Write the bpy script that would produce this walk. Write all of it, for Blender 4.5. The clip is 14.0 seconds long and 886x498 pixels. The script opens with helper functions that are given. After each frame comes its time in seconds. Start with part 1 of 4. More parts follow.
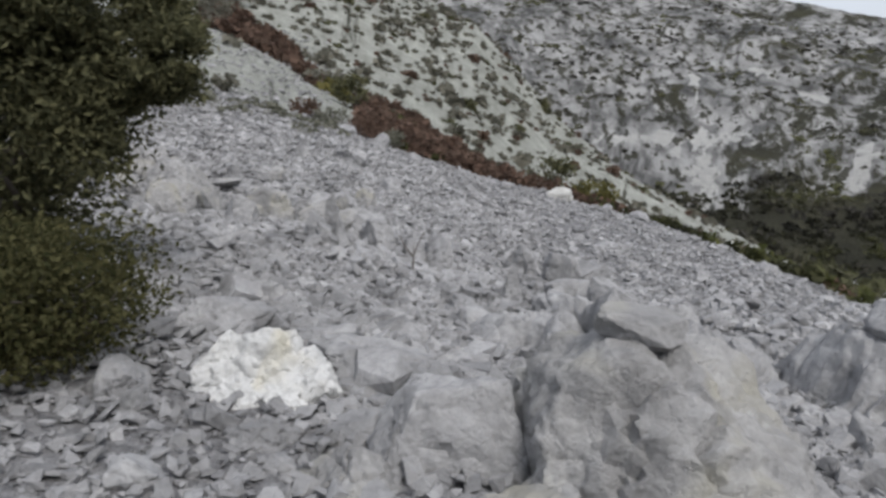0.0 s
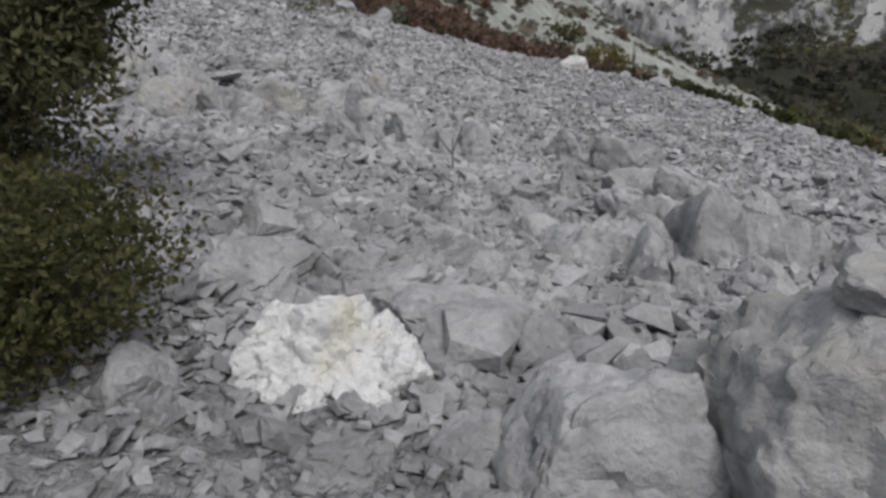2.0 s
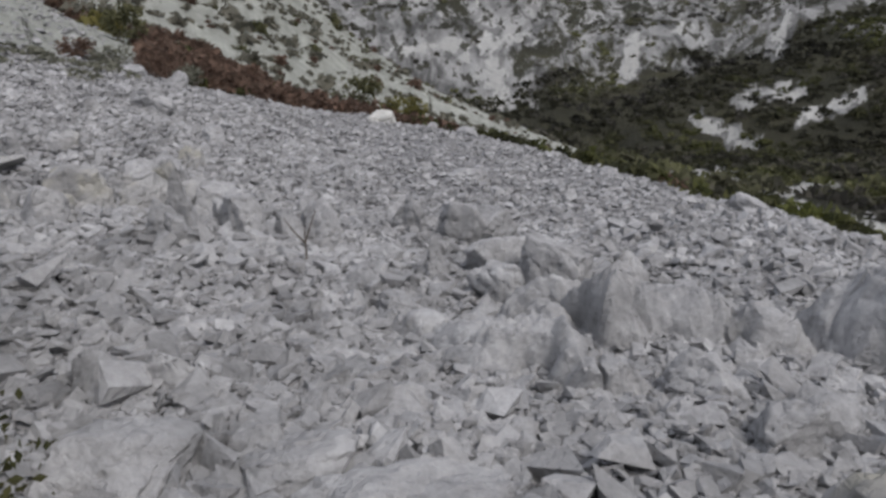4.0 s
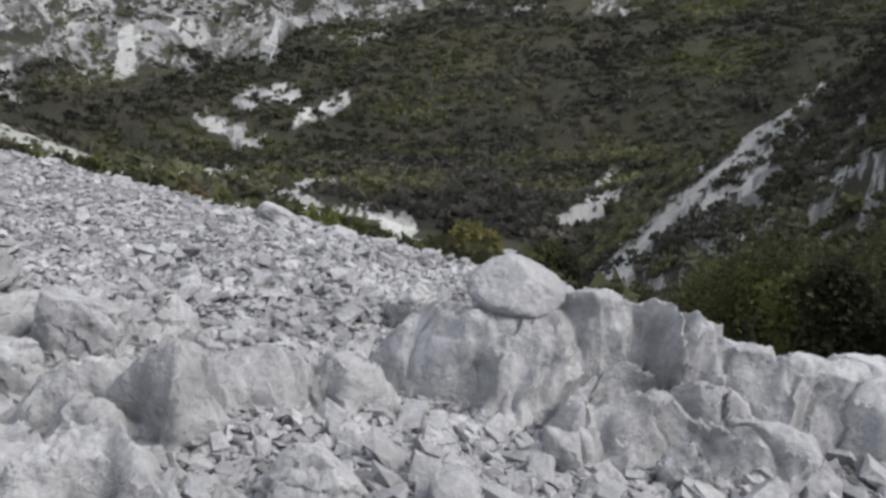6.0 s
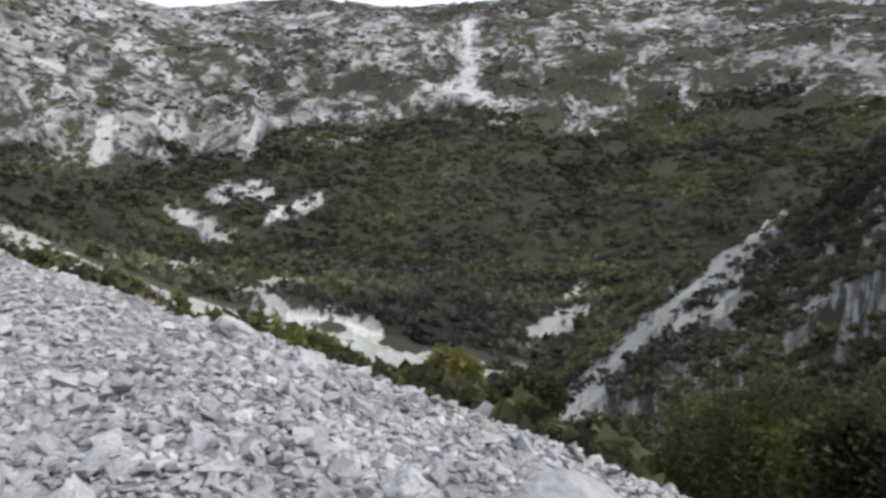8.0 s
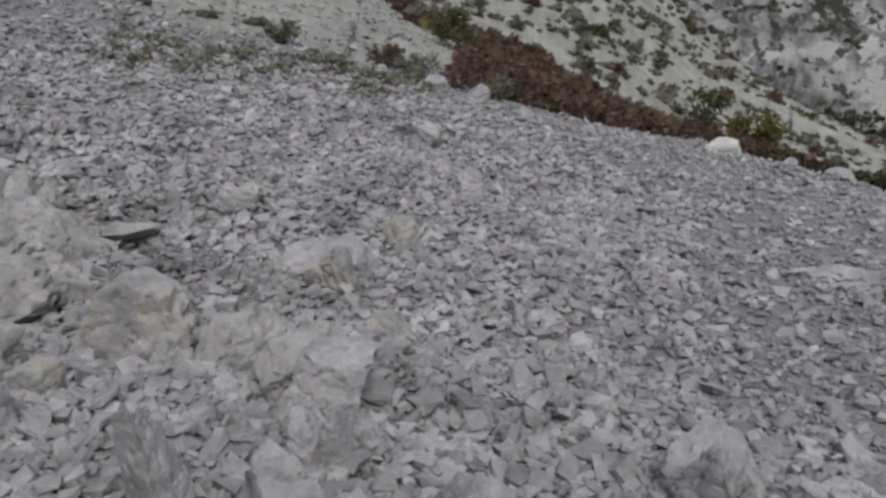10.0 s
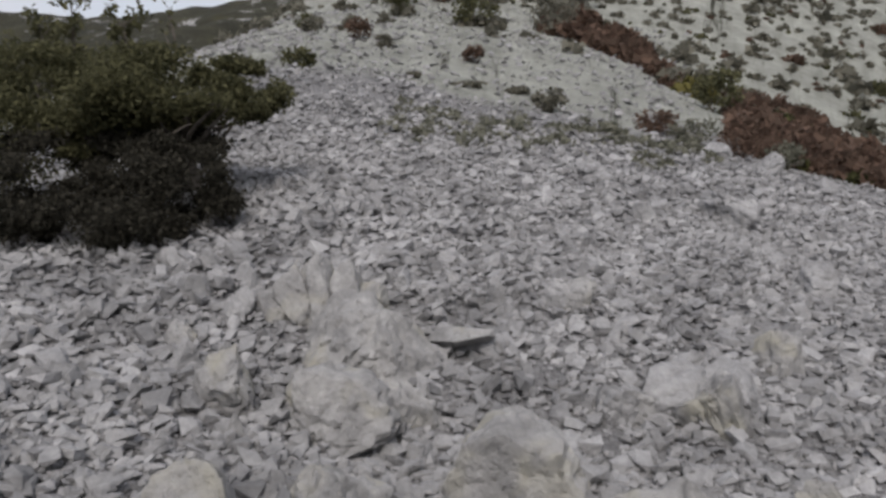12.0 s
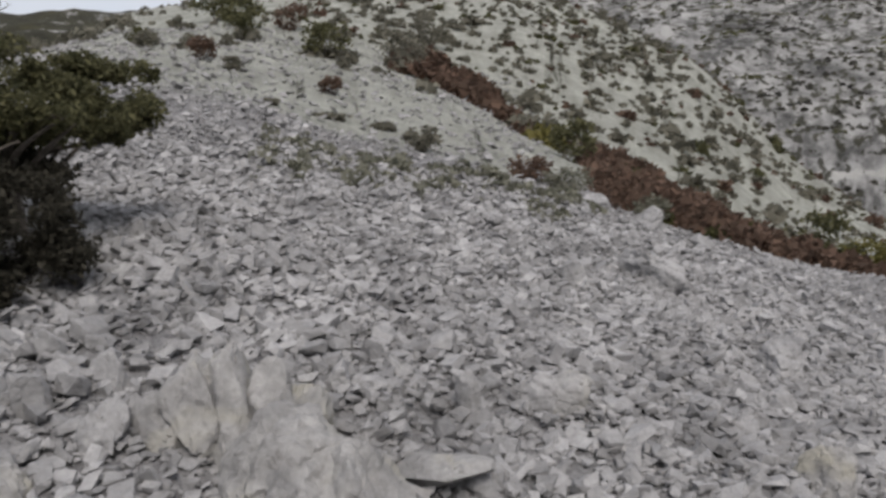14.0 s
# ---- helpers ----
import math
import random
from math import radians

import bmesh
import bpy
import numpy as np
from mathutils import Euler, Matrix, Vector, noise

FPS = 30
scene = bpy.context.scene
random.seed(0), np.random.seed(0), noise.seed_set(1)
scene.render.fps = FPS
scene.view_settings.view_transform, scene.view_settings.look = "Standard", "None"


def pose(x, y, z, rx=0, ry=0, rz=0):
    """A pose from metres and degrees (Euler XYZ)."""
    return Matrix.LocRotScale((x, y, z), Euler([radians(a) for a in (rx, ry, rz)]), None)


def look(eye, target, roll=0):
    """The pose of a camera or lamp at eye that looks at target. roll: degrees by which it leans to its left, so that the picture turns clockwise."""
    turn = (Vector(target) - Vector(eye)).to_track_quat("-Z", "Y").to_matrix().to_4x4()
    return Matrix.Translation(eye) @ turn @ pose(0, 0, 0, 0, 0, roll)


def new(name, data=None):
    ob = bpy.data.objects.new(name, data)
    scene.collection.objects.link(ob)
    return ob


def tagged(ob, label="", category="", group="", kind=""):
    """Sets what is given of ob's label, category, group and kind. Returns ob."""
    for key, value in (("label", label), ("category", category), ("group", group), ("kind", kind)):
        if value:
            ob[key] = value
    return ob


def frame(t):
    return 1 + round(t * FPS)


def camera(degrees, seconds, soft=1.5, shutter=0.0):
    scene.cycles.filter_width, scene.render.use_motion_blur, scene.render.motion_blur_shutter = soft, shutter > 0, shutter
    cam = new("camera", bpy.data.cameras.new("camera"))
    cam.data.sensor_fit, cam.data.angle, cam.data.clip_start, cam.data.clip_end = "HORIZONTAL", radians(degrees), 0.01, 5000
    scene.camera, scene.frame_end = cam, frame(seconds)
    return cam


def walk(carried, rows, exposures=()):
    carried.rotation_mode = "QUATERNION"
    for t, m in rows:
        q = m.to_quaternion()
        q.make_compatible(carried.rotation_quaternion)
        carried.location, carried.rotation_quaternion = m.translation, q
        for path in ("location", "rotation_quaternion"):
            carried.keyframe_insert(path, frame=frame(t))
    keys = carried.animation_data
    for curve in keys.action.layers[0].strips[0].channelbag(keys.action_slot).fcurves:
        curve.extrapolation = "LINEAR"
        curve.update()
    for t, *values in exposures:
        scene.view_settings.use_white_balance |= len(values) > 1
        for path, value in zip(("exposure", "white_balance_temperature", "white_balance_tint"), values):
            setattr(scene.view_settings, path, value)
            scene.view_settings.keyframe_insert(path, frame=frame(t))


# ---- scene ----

cam = camera(60.5, 14.0, soft=3.0, shutter=0.12)
walk(cam, [
    (0.0, pose(0.006, 0.121, 1.427, 77.92, -0.87, 0.27)),
    (0.5, pose(-0.016, 0.220, 1.438, 75.92, 2.82, -7.18)),
    (1.0, pose(-0.122, 0.549, 1.370, 69.80, 5.49, -3.97)),
    (1.5, pose(-0.255, 0.858, 1.362, 68.97, 1.68, -1.36)),
    (2.0, pose(-0.370, 1.101, 1.397, 68.66, 2.41, -0.34)),
    (2.2, pose(-0.412, 1.186, 1.398, 68.24, 4.02, -0.55)),
    (4.3, pose(-0.786, 2.054, 1.545, 72.11, 1.98, -20.19)),
    (4.5, pose(-0.836, 2.143, 1.578, 71.73, 1.04, -23.81)),
    (5.0, pose(-0.875, 2.342, 1.678, 68.96, 0.02, -33.99)),
    (5.5, pose(-0.664, 2.587, 1.566, 70.54, -0.65, -44.34)),
    (6.0, pose(-0.465, 2.805, 1.552, 71.47, -3.47, -50.70)),
    (6.5, pose(-0.390, 2.990, 1.619, 75.40, -5.45, -52.38)),
    (7.0, pose(-0.149, 3.114, 1.535, 80.05, -6.45, -59.80)),
    (7.2, pose(0.067, 3.206, 1.440, 82.71, -7.89, -68.03)),
    (9.3, pose(0.719, 5.902, 1.518, 72.66, -0.69, -3.59)),
    (9.5, pose(0.553, 6.164, 1.476, 72.18, 0.01, 1.43)),
    (10.0, pose(0.385, 6.572, 1.474, 73.25, 3.61, 9.73)),
    (10.5, pose(0.125, 6.891, 1.526, 76.65, 5.69, 16.19)),
    (11.0, pose(-0.410, 7.248, 1.547, 77.72, 5.79, 21.43)),
    (11.5, pose(-0.736, 7.346, 1.568, 75.82, 6.12, 25.28)),
    (12.0, pose(-1.093, 7.513, 1.625, 79.16, 5.20, 26.30)),
    (12.5, pose(-1.440, 7.746, 1.678, 82.56, 4.49, 24.23)),
    (13.0, pose(-1.773, 7.989, 1.699, 79.20, 4.10, 21.97)),
    (13.5, pose(-2.244, 8.413, 1.708, 78.73, 2.89, 21.13)),
    (14.0, pose(-2.688, 8.839, 1.656, 81.12, 1.54, 13.80)),
], exposures=[(0.0, 0.22, 6440, 10), (1.0, 0.06, 6460, 10), (2.2, 0.06, 6500, 11), (5.0, 0.20, 6460, 12), (5.5, 0.44, 6460, 11), (6.5, 1.04, 6430, 10),
              (7.0, 1.34, 6380, 10), (7.2, 1.38, 6380, 10), (9.3, -0.06, 6500, 12), (11.5, -0.02, 6620, 12), (12.5, 0.08, 6750, 13), (13.5, 0.05, 6780, 13), (14.0, 0.12, 6780, 12)])

# ---- light: a bright overcast sky with a weak, wide sun ----
SUN_AZ, SUN_EL = 152.0, 50.0        # degrees clockwise from the y axis, above the horizon
world = bpy.data.worlds.new("world")
scene.world = world
world.use_nodes = True
wn = world.node_tree
sky = wn.nodes.new("ShaderNodeTexSky")
sky.sky_type = "NISHITA"
sky.sun_disc = False
sky.sun_elevation, sky.sun_rotation = radians(SUN_EL), radians(SUN_AZ)
sky.dust_density, sky.air_density, sky.ozone_density = 3.0, 1.0, 1.0
cloud = wn.nodes.new("ShaderNodeTexNoise")
cloud.inputs["Scale"].default_value, cloud.inputs["Detail"].default_value = 2.2, 6.0
cover = wn.nodes.new("ShaderNodeValToRGB")
cover.color_ramp.elements[0].position, cover.color_ramp.elements[0].color = 0.30, (0.45, 0.45, 0.45, 1)
cover.color_ramp.elements[1].position, cover.color_ramp.elements[1].color = 0.62, (1, 1, 1, 1)
wn.links.new(cloud.outputs["Fac"], cover.inputs["Fac"])
blend = wn.nodes.new("ShaderNodeMix")
blend.data_type = "RGBA"
blend.inputs["B"].default_value = (4.35, 4.55, 5.05, 1)
wn.links.new(cover.outputs["Color"], blend.inputs["Factor"])
wn.links.new(sky.outputs["Color"], blend.inputs["A"])
wn.links.new(blend.outputs["Result"], wn.nodes["Background"].inputs["Color"])
wn.nodes["Background"].inputs["Strength"].default_value = 0.15
sun = new("sun", bpy.data.lights.new("sun", "SUN"))
sun.data.energy, sun.data.angle, sun.data.color = 2.1, radians(22), (1.0, 0.975, 0.945)
sa, se = radians(SUN_AZ), radians(SUN_EL)
sun.matrix_world = look((math.sin(sa) * math.cos(se) * 50, math.cos(sa) * math.cos(se) * 50, math.sin(se) * 50), (0, 0, 0))

# ---- numpy noise ----
def lattice(ix, iy, iz, seed):
    h = (ix * 374761393 + iy * 668265263 + iz * 2147483647 + seed * 1274126177) & 0xFFFFFFFF
    h = ((h ^ (h >> 13)) * 1274126177) & 0xFFFFFFFF
    h = ((h ^ (h >> 16)) * 2246822519) & 0xFFFFFFFF
    return ((h ^ (h >> 15)) & 0xFFFF) / 65535.0


def vnoise(x, y, z=0.0, seed=0):
    """Smooth value noise in -1 .. 1 on arrays."""
    x, y, z = np.broadcast_arrays(np.asarray(x, float), np.asarray(y, float), np.asarray(z, float))
    ix, iy, iz = (np.floor(a).astype(np.int64) for a in (x, y, z))
    fx, fy, fz = x - ix, y - iy, z - iz
    fx, fy, fz = (a * a * (3 - 2 * a) for a in (fx, fy, fz))
    total = np.zeros(x.shape)
    for dx in (0, 1):
        for dy in (0, 1):
            for dz in (0, 1):
                w = (fx if dx else 1 - fx) * (fy if dy else 1 - fy) * (fz if dz else 1 - fz)
                total += w * lattice(ix + dx, iy + dy, iz + dz, seed)
    return total * 2 - 1


def fbm(x, y, z=0.0, octaves=4, seed=0):
    total, amp = 0.0, 0.5
    for k in range(octaves):
        total = total + amp * vnoise(x * 2 ** k, y * 2 ** k, np.asarray(z) * 2 ** k, seed + k)
        amp *= 0.5
    return total

# ---- the lie of the land, by bearing round the middle of the walk ----
OX, OY = 0.0, 3.0
BEARING = [-180, -120, -75, -50, -35, -28, -22, -16, -10, -4, 2, 8, 15, 22, 28, 35, 50, 63, 72, 79, 86, 92, 120, 150, 180]
# scree: a knee near the walker, then its crest
KNEE_Z  = [0.6, 0.9, 0.7, 0.30, 0.05, -0.1, -0.2, -0.35, -0.55, -0.9, -1.15, -1.4, -1.6, -1.8, -1.9, -1.75, -1.25, -1.12, -1.05, -1.0, -0.95, -0.9, -0.7, 0.0, 0.6]
CREST_R = [30, 30, 26, 24, 33, 33, 32, 31, 29, 27, 28, 31, 28, 24, 21, 17, 11, 8.5, 7.6, 7.2, 7, 7, 8, 20, 30]
CREST_Z = [3, 6, 4, 2.2, 4.2, 3.4, 2.3, 1.4, 0.2, -0.9, -1.9, -3.0, -3.5, -3.75, -3.7, -3.45, -2.45, -1.98, -1.92, -1.88, -1.82, -1.75, -1.4, 0.0, 3]
# the gully behind the crest
GULLY_R = [60, 60, 55, 55, 60, 60, 60, 58, 50, 46, 45, 46, 46, 45, 43, 40, 36, 33, 32, 31, 30, 30, 30, 40, 60]
GULLY_Z = [8, 8, 4, 3, 8, 8.5, 7.5, 5.4, 1.7, -0.7, -3.6, -6.5, -9, -11, -13, -14.5, -15, -14.5, -14, -13.5, -13, -13, -13, -8, 8]
# the spur that closes the gully
SPUR_R  = [140, 140, 140, 140, 140, 132, 130, 126, 120, 112, 106, 100, 92, 86, 82, 80, 80, 85, 100, 110, 118, 120, 120, 120, 140]
SPUR_Z  = [20, 14, 0, -2, 20.5, 23, 26, 26.5, 23.5, 16, 9.5, -2.0, -8.5, -14, -18, -21, -25, -27, -14, -5, 16, 24, 26, 20, 20]
# the valley and the far mountain
VALE_R  = [300, 300, 300, 260, 260, 260, 250, 240, 230, 220, 215, 210, 210, 210, 215, 220, 230, 230, 220, 220, 230, 240, 260, 300, 300]
VALE_Z  = [30, 10, -10, -12, -12, -15, -20, -25, -30, -36, -38, -40, -42, -43, -44, -45, -44, -42, -38, -30, -15, -5, -10, 10, 30]
FAR_Z   = [120, 130, 120, 115, 112, 118, 140, 145, 145, 140, 132, 118, 100, 84, 68, 72, 98, 122, 142, 152, 140, 136, 130, 120, 120]
FAR_R = 720.0


def by_bearing(a, values):
    return np.interp(a, BEARING, values)


def land(x, y):
    """The height of the ground, without stones."""
    x, y = np.asarray(x, float), np.asarray(y, float)
    dx, dy = x - OX, y - OY
    r = np.hypot(dx, dy) + 1e-6
    a = np.degrees(np.arctan2(dx, dy))
    cr = by_bearing(a, CREST_R)
    kr = np.minimum(10.0, 0.6 * cr)
    knots = [(0 * r, 0 * r), (kr, by_bearing(a, KNEE_Z)), (cr, by_bearing(a, CREST_Z)), (by_bearing(a, GULLY_R), by_bearing(a, GULLY_Z)),
             (by_bearing(a, SPUR_R), by_bearing(a, SPUR_Z)), (by_bearing(a, VALE_R), by_bearing(a, VALE_Z)),
             (0 * r + FAR_R, by_bearing(a, FAR_Z) - 9), (0 * r + 2600, 0 * r + 60)]
    z = np.zeros(r.shape)
    for (r0, z0), (r1, z1) in zip(knots, knots[1:]):
        inside = (r >= r0) & (r < r1)
        z = np.where(inside, z0 + (z1 - z0) * (r - r0) / (r1 - r0), z)
    z = np.where(r >= 2600, 60, z)
    near = np.clip(r / 3, 0, 1)
    rough = 0.16 * fbm(x * 0.9, y * 0.9, octaves=4, seed=3) * near + 0.25 * fbm(x * 0.16, y * 0.16, octaves=2, seed=9) * near
    wide = np.clip((r - 38) / 60, 0, 1)
    rough += wide * (2.2 * fbm(x / 22, y / 22, octaves=4, seed=21))
    big = np.clip((r - 180) / 300, 0, 1)
    rough += big * (16 * fbm(x / 120, y / 120, octaves=5, seed=33) + 10 * np.abs(fbm(x / 60, y / 60, octaves=4, seed=41)))
    # a shallow hollow round the last boulders
    hollow = 0.26 * np.exp(-((x + 2.8) / 2.4) ** 2 - ((y - 11.1) / 1.9) ** 2)
    return z + rough - hollow


def ground_at(x, y):
    return float(land(np.array([x]), np.array([y]))[0])

# ---- materials ----
def material(name):
    m = bpy.data.materials.new(name)
    m.use_nodes = True
    nt = m.node_tree
    return m, nt, nt.nodes["Principled BSDF"]


def node(nt, kind, **inputs):
    n = nt.nodes.new(kind)
    for key, value in inputs.items():
        n.inputs[key].default_value = value
    return n


def noise_node(nt, coord, scale, detail=6.0, rough=0.6, dist=0.0):
    n = node(nt, "ShaderNodeTexNoise", Scale=scale, Detail=detail, Roughness=rough, Distortion=dist)
    nt.links.new(coord, n.inputs["Vector"])
    return n.outputs["Fac"]


def ramp(nt, fac, stops):
    n = nt.nodes.new("ShaderNodeValToRGB")
    while len(n.color_ramp.elements) < len(stops):
        n.color_ramp.elements.new(0.5)
    for e, (at, c) in zip(n.color_ramp.elements, stops):
        e.position, e.color = at, (*c, 1) if len(c) == 3 else (c[0], c[0], c[0], 1)
    nt.links.new(fac, n.inputs["Fac"])
    return n.outputs["Color"]


def mix(nt, fac, a, b, how="MIX"):
    n = nt.nodes.new("ShaderNodeMix")
    n.data_type, n.blend_type = "RGBA", how
    for value, sock in ((fac, n.inputs["Factor"]), (a, n.inputs["A"]), (b, n.inputs["B"])):
        if isinstance(value, bpy.types.NodeSocket):
            nt.links.new(value, sock)
        else:
            sock.default_value = value if not isinstance(value, tuple) else (*value, 1)
    return n.outputs["Result"]


def coords(nt):
    return nt.nodes.new("ShaderNodeNewGeometry").outputs["Position"]


def bump(nt, height, strength, distance, bsdf, prior=None):
    n = node(nt, "ShaderNodeBump", Strength=strength, Distance=distance)
    nt.links.new(height, n.inputs["Height"])
    if prior:
        nt.links.new(prior, n.inputs["Normal"])
    nt.links.new(n.outputs["Normal"], bsdf.inputs["Normal"])
    return n.outputs["Normal"]


def rock_material(name, dark, mid, light, stain=None, per_island=False, crust=0.25, cracks=0.0, mottle=1.6):
    """Weathered limestone: large patches, lichen specks, a fine grain and relief."""
    m, nt, bsdf = material(name)
    p = coords(nt)
    col = ramp(nt, noise_node(nt, p, mottle, 5, 0.65, 0.4), [(0.34, dark), (0.5, mid), (0.66, light)])
    speck = ramp(nt, noise_node(nt, p, 22, 6, 0.7), [(0.35, (0.84,)), (0.6, (1.05,))])
    col = mix(nt, 1.0, col, speck, "MULTIPLY")
    if stain:
        patch = ramp(nt, noise_node(nt, p, 2.3, 3, 0.5, 0.6), [(0.52, (0,)), (0.66, (1,))])
        col = mix(nt, patch, col, stain)
    lichen = ramp(nt, noise_node(nt, p, 9.0, 5, 0.75), [(0.60, (0,)), (0.70, (crust,))])
    col = mix(nt, lichen, col, (0.52, 0.52, 0.50))
    if cracks:
        warp = node(nt, "ShaderNodeTexNoise", Scale=3.0, Detail=4.0)
        nt.links.new(p, warp.inputs["Vector"])
        moved = mix(nt, 0.45, p, warp.outputs["Color"], "LINEAR_LIGHT")
        vor = node(nt, "ShaderNodeTexVoronoi", Scale=cracks)
        vor.feature = "DISTANCE_TO_EDGE"
        nt.links.new(moved, vor.inputs["Vector"])
        gap = ramp(nt, vor.outputs["Distance"], [(0.0, (1,)), (0.022, (0,))])
        some = ramp(nt, noise_node(nt, p, 2.1, 2), [(0.56, (0,)), (0.66, (0.6,))])
        line = mix(nt, 1.0, gap, some, "MULTIPLY")
        col = mix(nt, line, col, (0.07, 0.068, 0.066))
    if per_island:
        tone = ramp(nt, nt.nodes.new("ShaderNodeNewGeometry").outputs["Random Per Island"], [(0.0, (0.74,)), (0.5, (0.98,)), (0.93, (1.12,)), (1.0, (1.24,))])
        col = mix(nt, 1.0, col, tone, "MULTIPLY")
    nt.links.new(col, bsdf.inputs["Base Color"])
    bsdf.inputs["Roughness"].default_value = 0.92
    bsdf.inputs["Specular IOR Level"].default_value = 0.2
    first = bump(nt, noise_node(nt, p, 6.0, 8, 0.62, 0.0), 0.75, 0.07, bsdf)
    bump(nt, noise_node(nt, p, 24.0, 6, 0.65), 0.5, 0.014, bsdf, first)
    return m


GREY = rock_material("limestone", (0.22, 0.219, 0.219), (0.315, 0.313, 0.314), (0.415, 0.413, 0.413), cracks=3.6)
WARM = rock_material("limestone_warm", (0.215, 0.212, 0.209), (0.31, 0.306, 0.301), (0.41, 0.405, 0.395), stain=(0.335, 0.324, 0.282), crust=0.4, mottle=2.2)
PALE = rock_material("limestone_fresh", (0.52, 0.52, 0.51), (0.64, 0.64, 0.625), (0.74, 0.74, 0.72), stain=(0.56, 0.53, 0.43), crust=0.1)
CREAM = rock_material("limestone_cream", (0.36, 0.355, 0.335), (0.46, 0.455, 0.43), (0.56, 0.555, 0.53))
SCREE = rock_material("scree_stone", (0.22, 0.219, 0.220), (0.31, 0.308, 0.309), (0.39, 0.388, 0.389), per_island=True)


def ground_material():
    """Scree grit near by; pale dirt, scrub and bare rock further off, by the painted cover."""
    m, nt, bsdf = material("mountain_ground")
    p = coords(nt)
    att = nt.nodes.new("ShaderNodeAttribute")
    att.attribute_name = "cover"
    sep = nt.nodes.new("ShaderNodeSeparateColor")
    nt.links.new(att.outputs["Color"], sep.inputs["Color"])
    # grit coloured darker than the stones, to deepen the shade in their gaps
    grit = ramp(nt, noise_node(nt, p, 14, 8, 0.75), [(0.3, (0.105, 0.104, 0.105)), (0.5, (0.21, 0.208, 0.21)), (0.7, (0.32, 0.318, 0.32))])
    dirt = ramp(nt, noise_node(nt, p, 1.1, 8, 0.7), [(0.3, (0.240, 0.248, 0.224)), (0.55, (0.335, 0.344, 0.312)), (0.75, (0.415, 0.422, 0.388))])
    stain = ramp(nt, noise_node(nt, p, 0.28, 6, 0.65), [(0.36, (0.72, 0.72, 0.70)), (0.6, (1.06, 1.06, 1.04))])
    dirt = mix(nt, 1.0, dirt, stain, "MULTIPLY")
    # the beds of the cliffs follow the bowl of the valley, with flutes down the fall line
    bed = nt.nodes.new("ShaderNodeAttribute")
    bed.attribute_name = "bed"
    q = bed.outputs["Vector"]
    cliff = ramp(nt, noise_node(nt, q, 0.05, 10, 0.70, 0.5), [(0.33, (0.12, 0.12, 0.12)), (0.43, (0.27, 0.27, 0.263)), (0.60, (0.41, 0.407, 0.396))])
    # dark lines in the colour stand in for shaded seams in the smooth sheet
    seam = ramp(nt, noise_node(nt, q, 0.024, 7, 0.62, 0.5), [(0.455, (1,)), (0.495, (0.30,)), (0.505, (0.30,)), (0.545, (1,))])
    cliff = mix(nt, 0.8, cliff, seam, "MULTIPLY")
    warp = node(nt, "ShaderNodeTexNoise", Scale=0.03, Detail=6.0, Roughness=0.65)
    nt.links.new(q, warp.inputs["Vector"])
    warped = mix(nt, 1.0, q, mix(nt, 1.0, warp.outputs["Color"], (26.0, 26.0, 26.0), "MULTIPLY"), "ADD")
    # shade of the clefts, put into the colour along warped cell edges
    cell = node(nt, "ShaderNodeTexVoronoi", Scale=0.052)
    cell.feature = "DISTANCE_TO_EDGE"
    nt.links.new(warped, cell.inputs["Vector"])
    cleft_shade = ramp(nt, cell.outputs["Distance"], [(0.02, (0.30,)), (0.11, (1,))])
    cliff = mix(nt, 0.5, cliff, cleft_shade, "MULTIPLY")
    scrub = ramp(nt, noise_node(nt, p, 0.03, 7, 0.7), [(0.3, (0.027, 0.028, 0.022)), (0.55, (0.050, 0.049, 0.034)), (0.75, (0.080, 0.076, 0.044))])
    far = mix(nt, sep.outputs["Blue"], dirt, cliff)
    # scrub stands in clumps of several sizes: more of them where the cover says so
    clump = node(nt, "ShaderNodeMath")
    clump.operation = "ADD"
    nt.links.new(noise_node(nt, q, 0.06, 10, 0.78, 0.4), clump.inputs[0])
    nt.links.new(sep.outputs["Green"], clump.inputs[1])
    mask = ramp(nt, clump.outputs[0], [(0.95, (0,)), (1.0, (1,))])
    far = mix(nt, mask, far, scrub)
    # single bushes on the bare rock
    tuft = ramp(nt, noise_node(nt, q, 0.24, 3, 0.5, 0.3), [(0.56, (0,)), (0.585, (0.9,))])
    rocky = mix(nt, 1.0, tuft, sep.outputs["Blue"], "MULTIPLY")
    far = mix(nt, rocky, far, scrub)
    # pale gravel in the chutes and bare strips
    chute = nt.nodes.new("ShaderNodeAttribute")
    chute.attribute_name = "chute"
    gravel = ramp(nt, noise_node(nt, p, 0.5, 6, 0.7), [(0.3, (0.36, 0.36, 0.345)), (0.7, (0.52, 0.515, 0.49))])
    ragged = node(nt, "ShaderNodeMath")
    ragged.operation = "ADD"
    nt.links.new(chute.outputs["Fac"], ragged.inputs[0])
    nt.links.new(noise_node(nt, q, 0.26, 7, 0.72), ragged.inputs[1])
    far = mix(nt, ramp(nt, ragged.outputs[0], [(0.93, (0,)), (0.97, (1,))]), far, gravel)
    col = mix(nt, sep.outputs["Red"], grit, far)
    nt.links.new(col, bsdf.inputs["Base Color"])
    bsdf.inputs["Roughness"].default_value = 0.95
    bsdf.inputs["Specular IOR Level"].default_value = 0.1
    crag = node(nt, "ShaderNodeBump", Distance=9.0)
    nt.links.new(sep.outputs["Blue"], crag.inputs["Strength"])
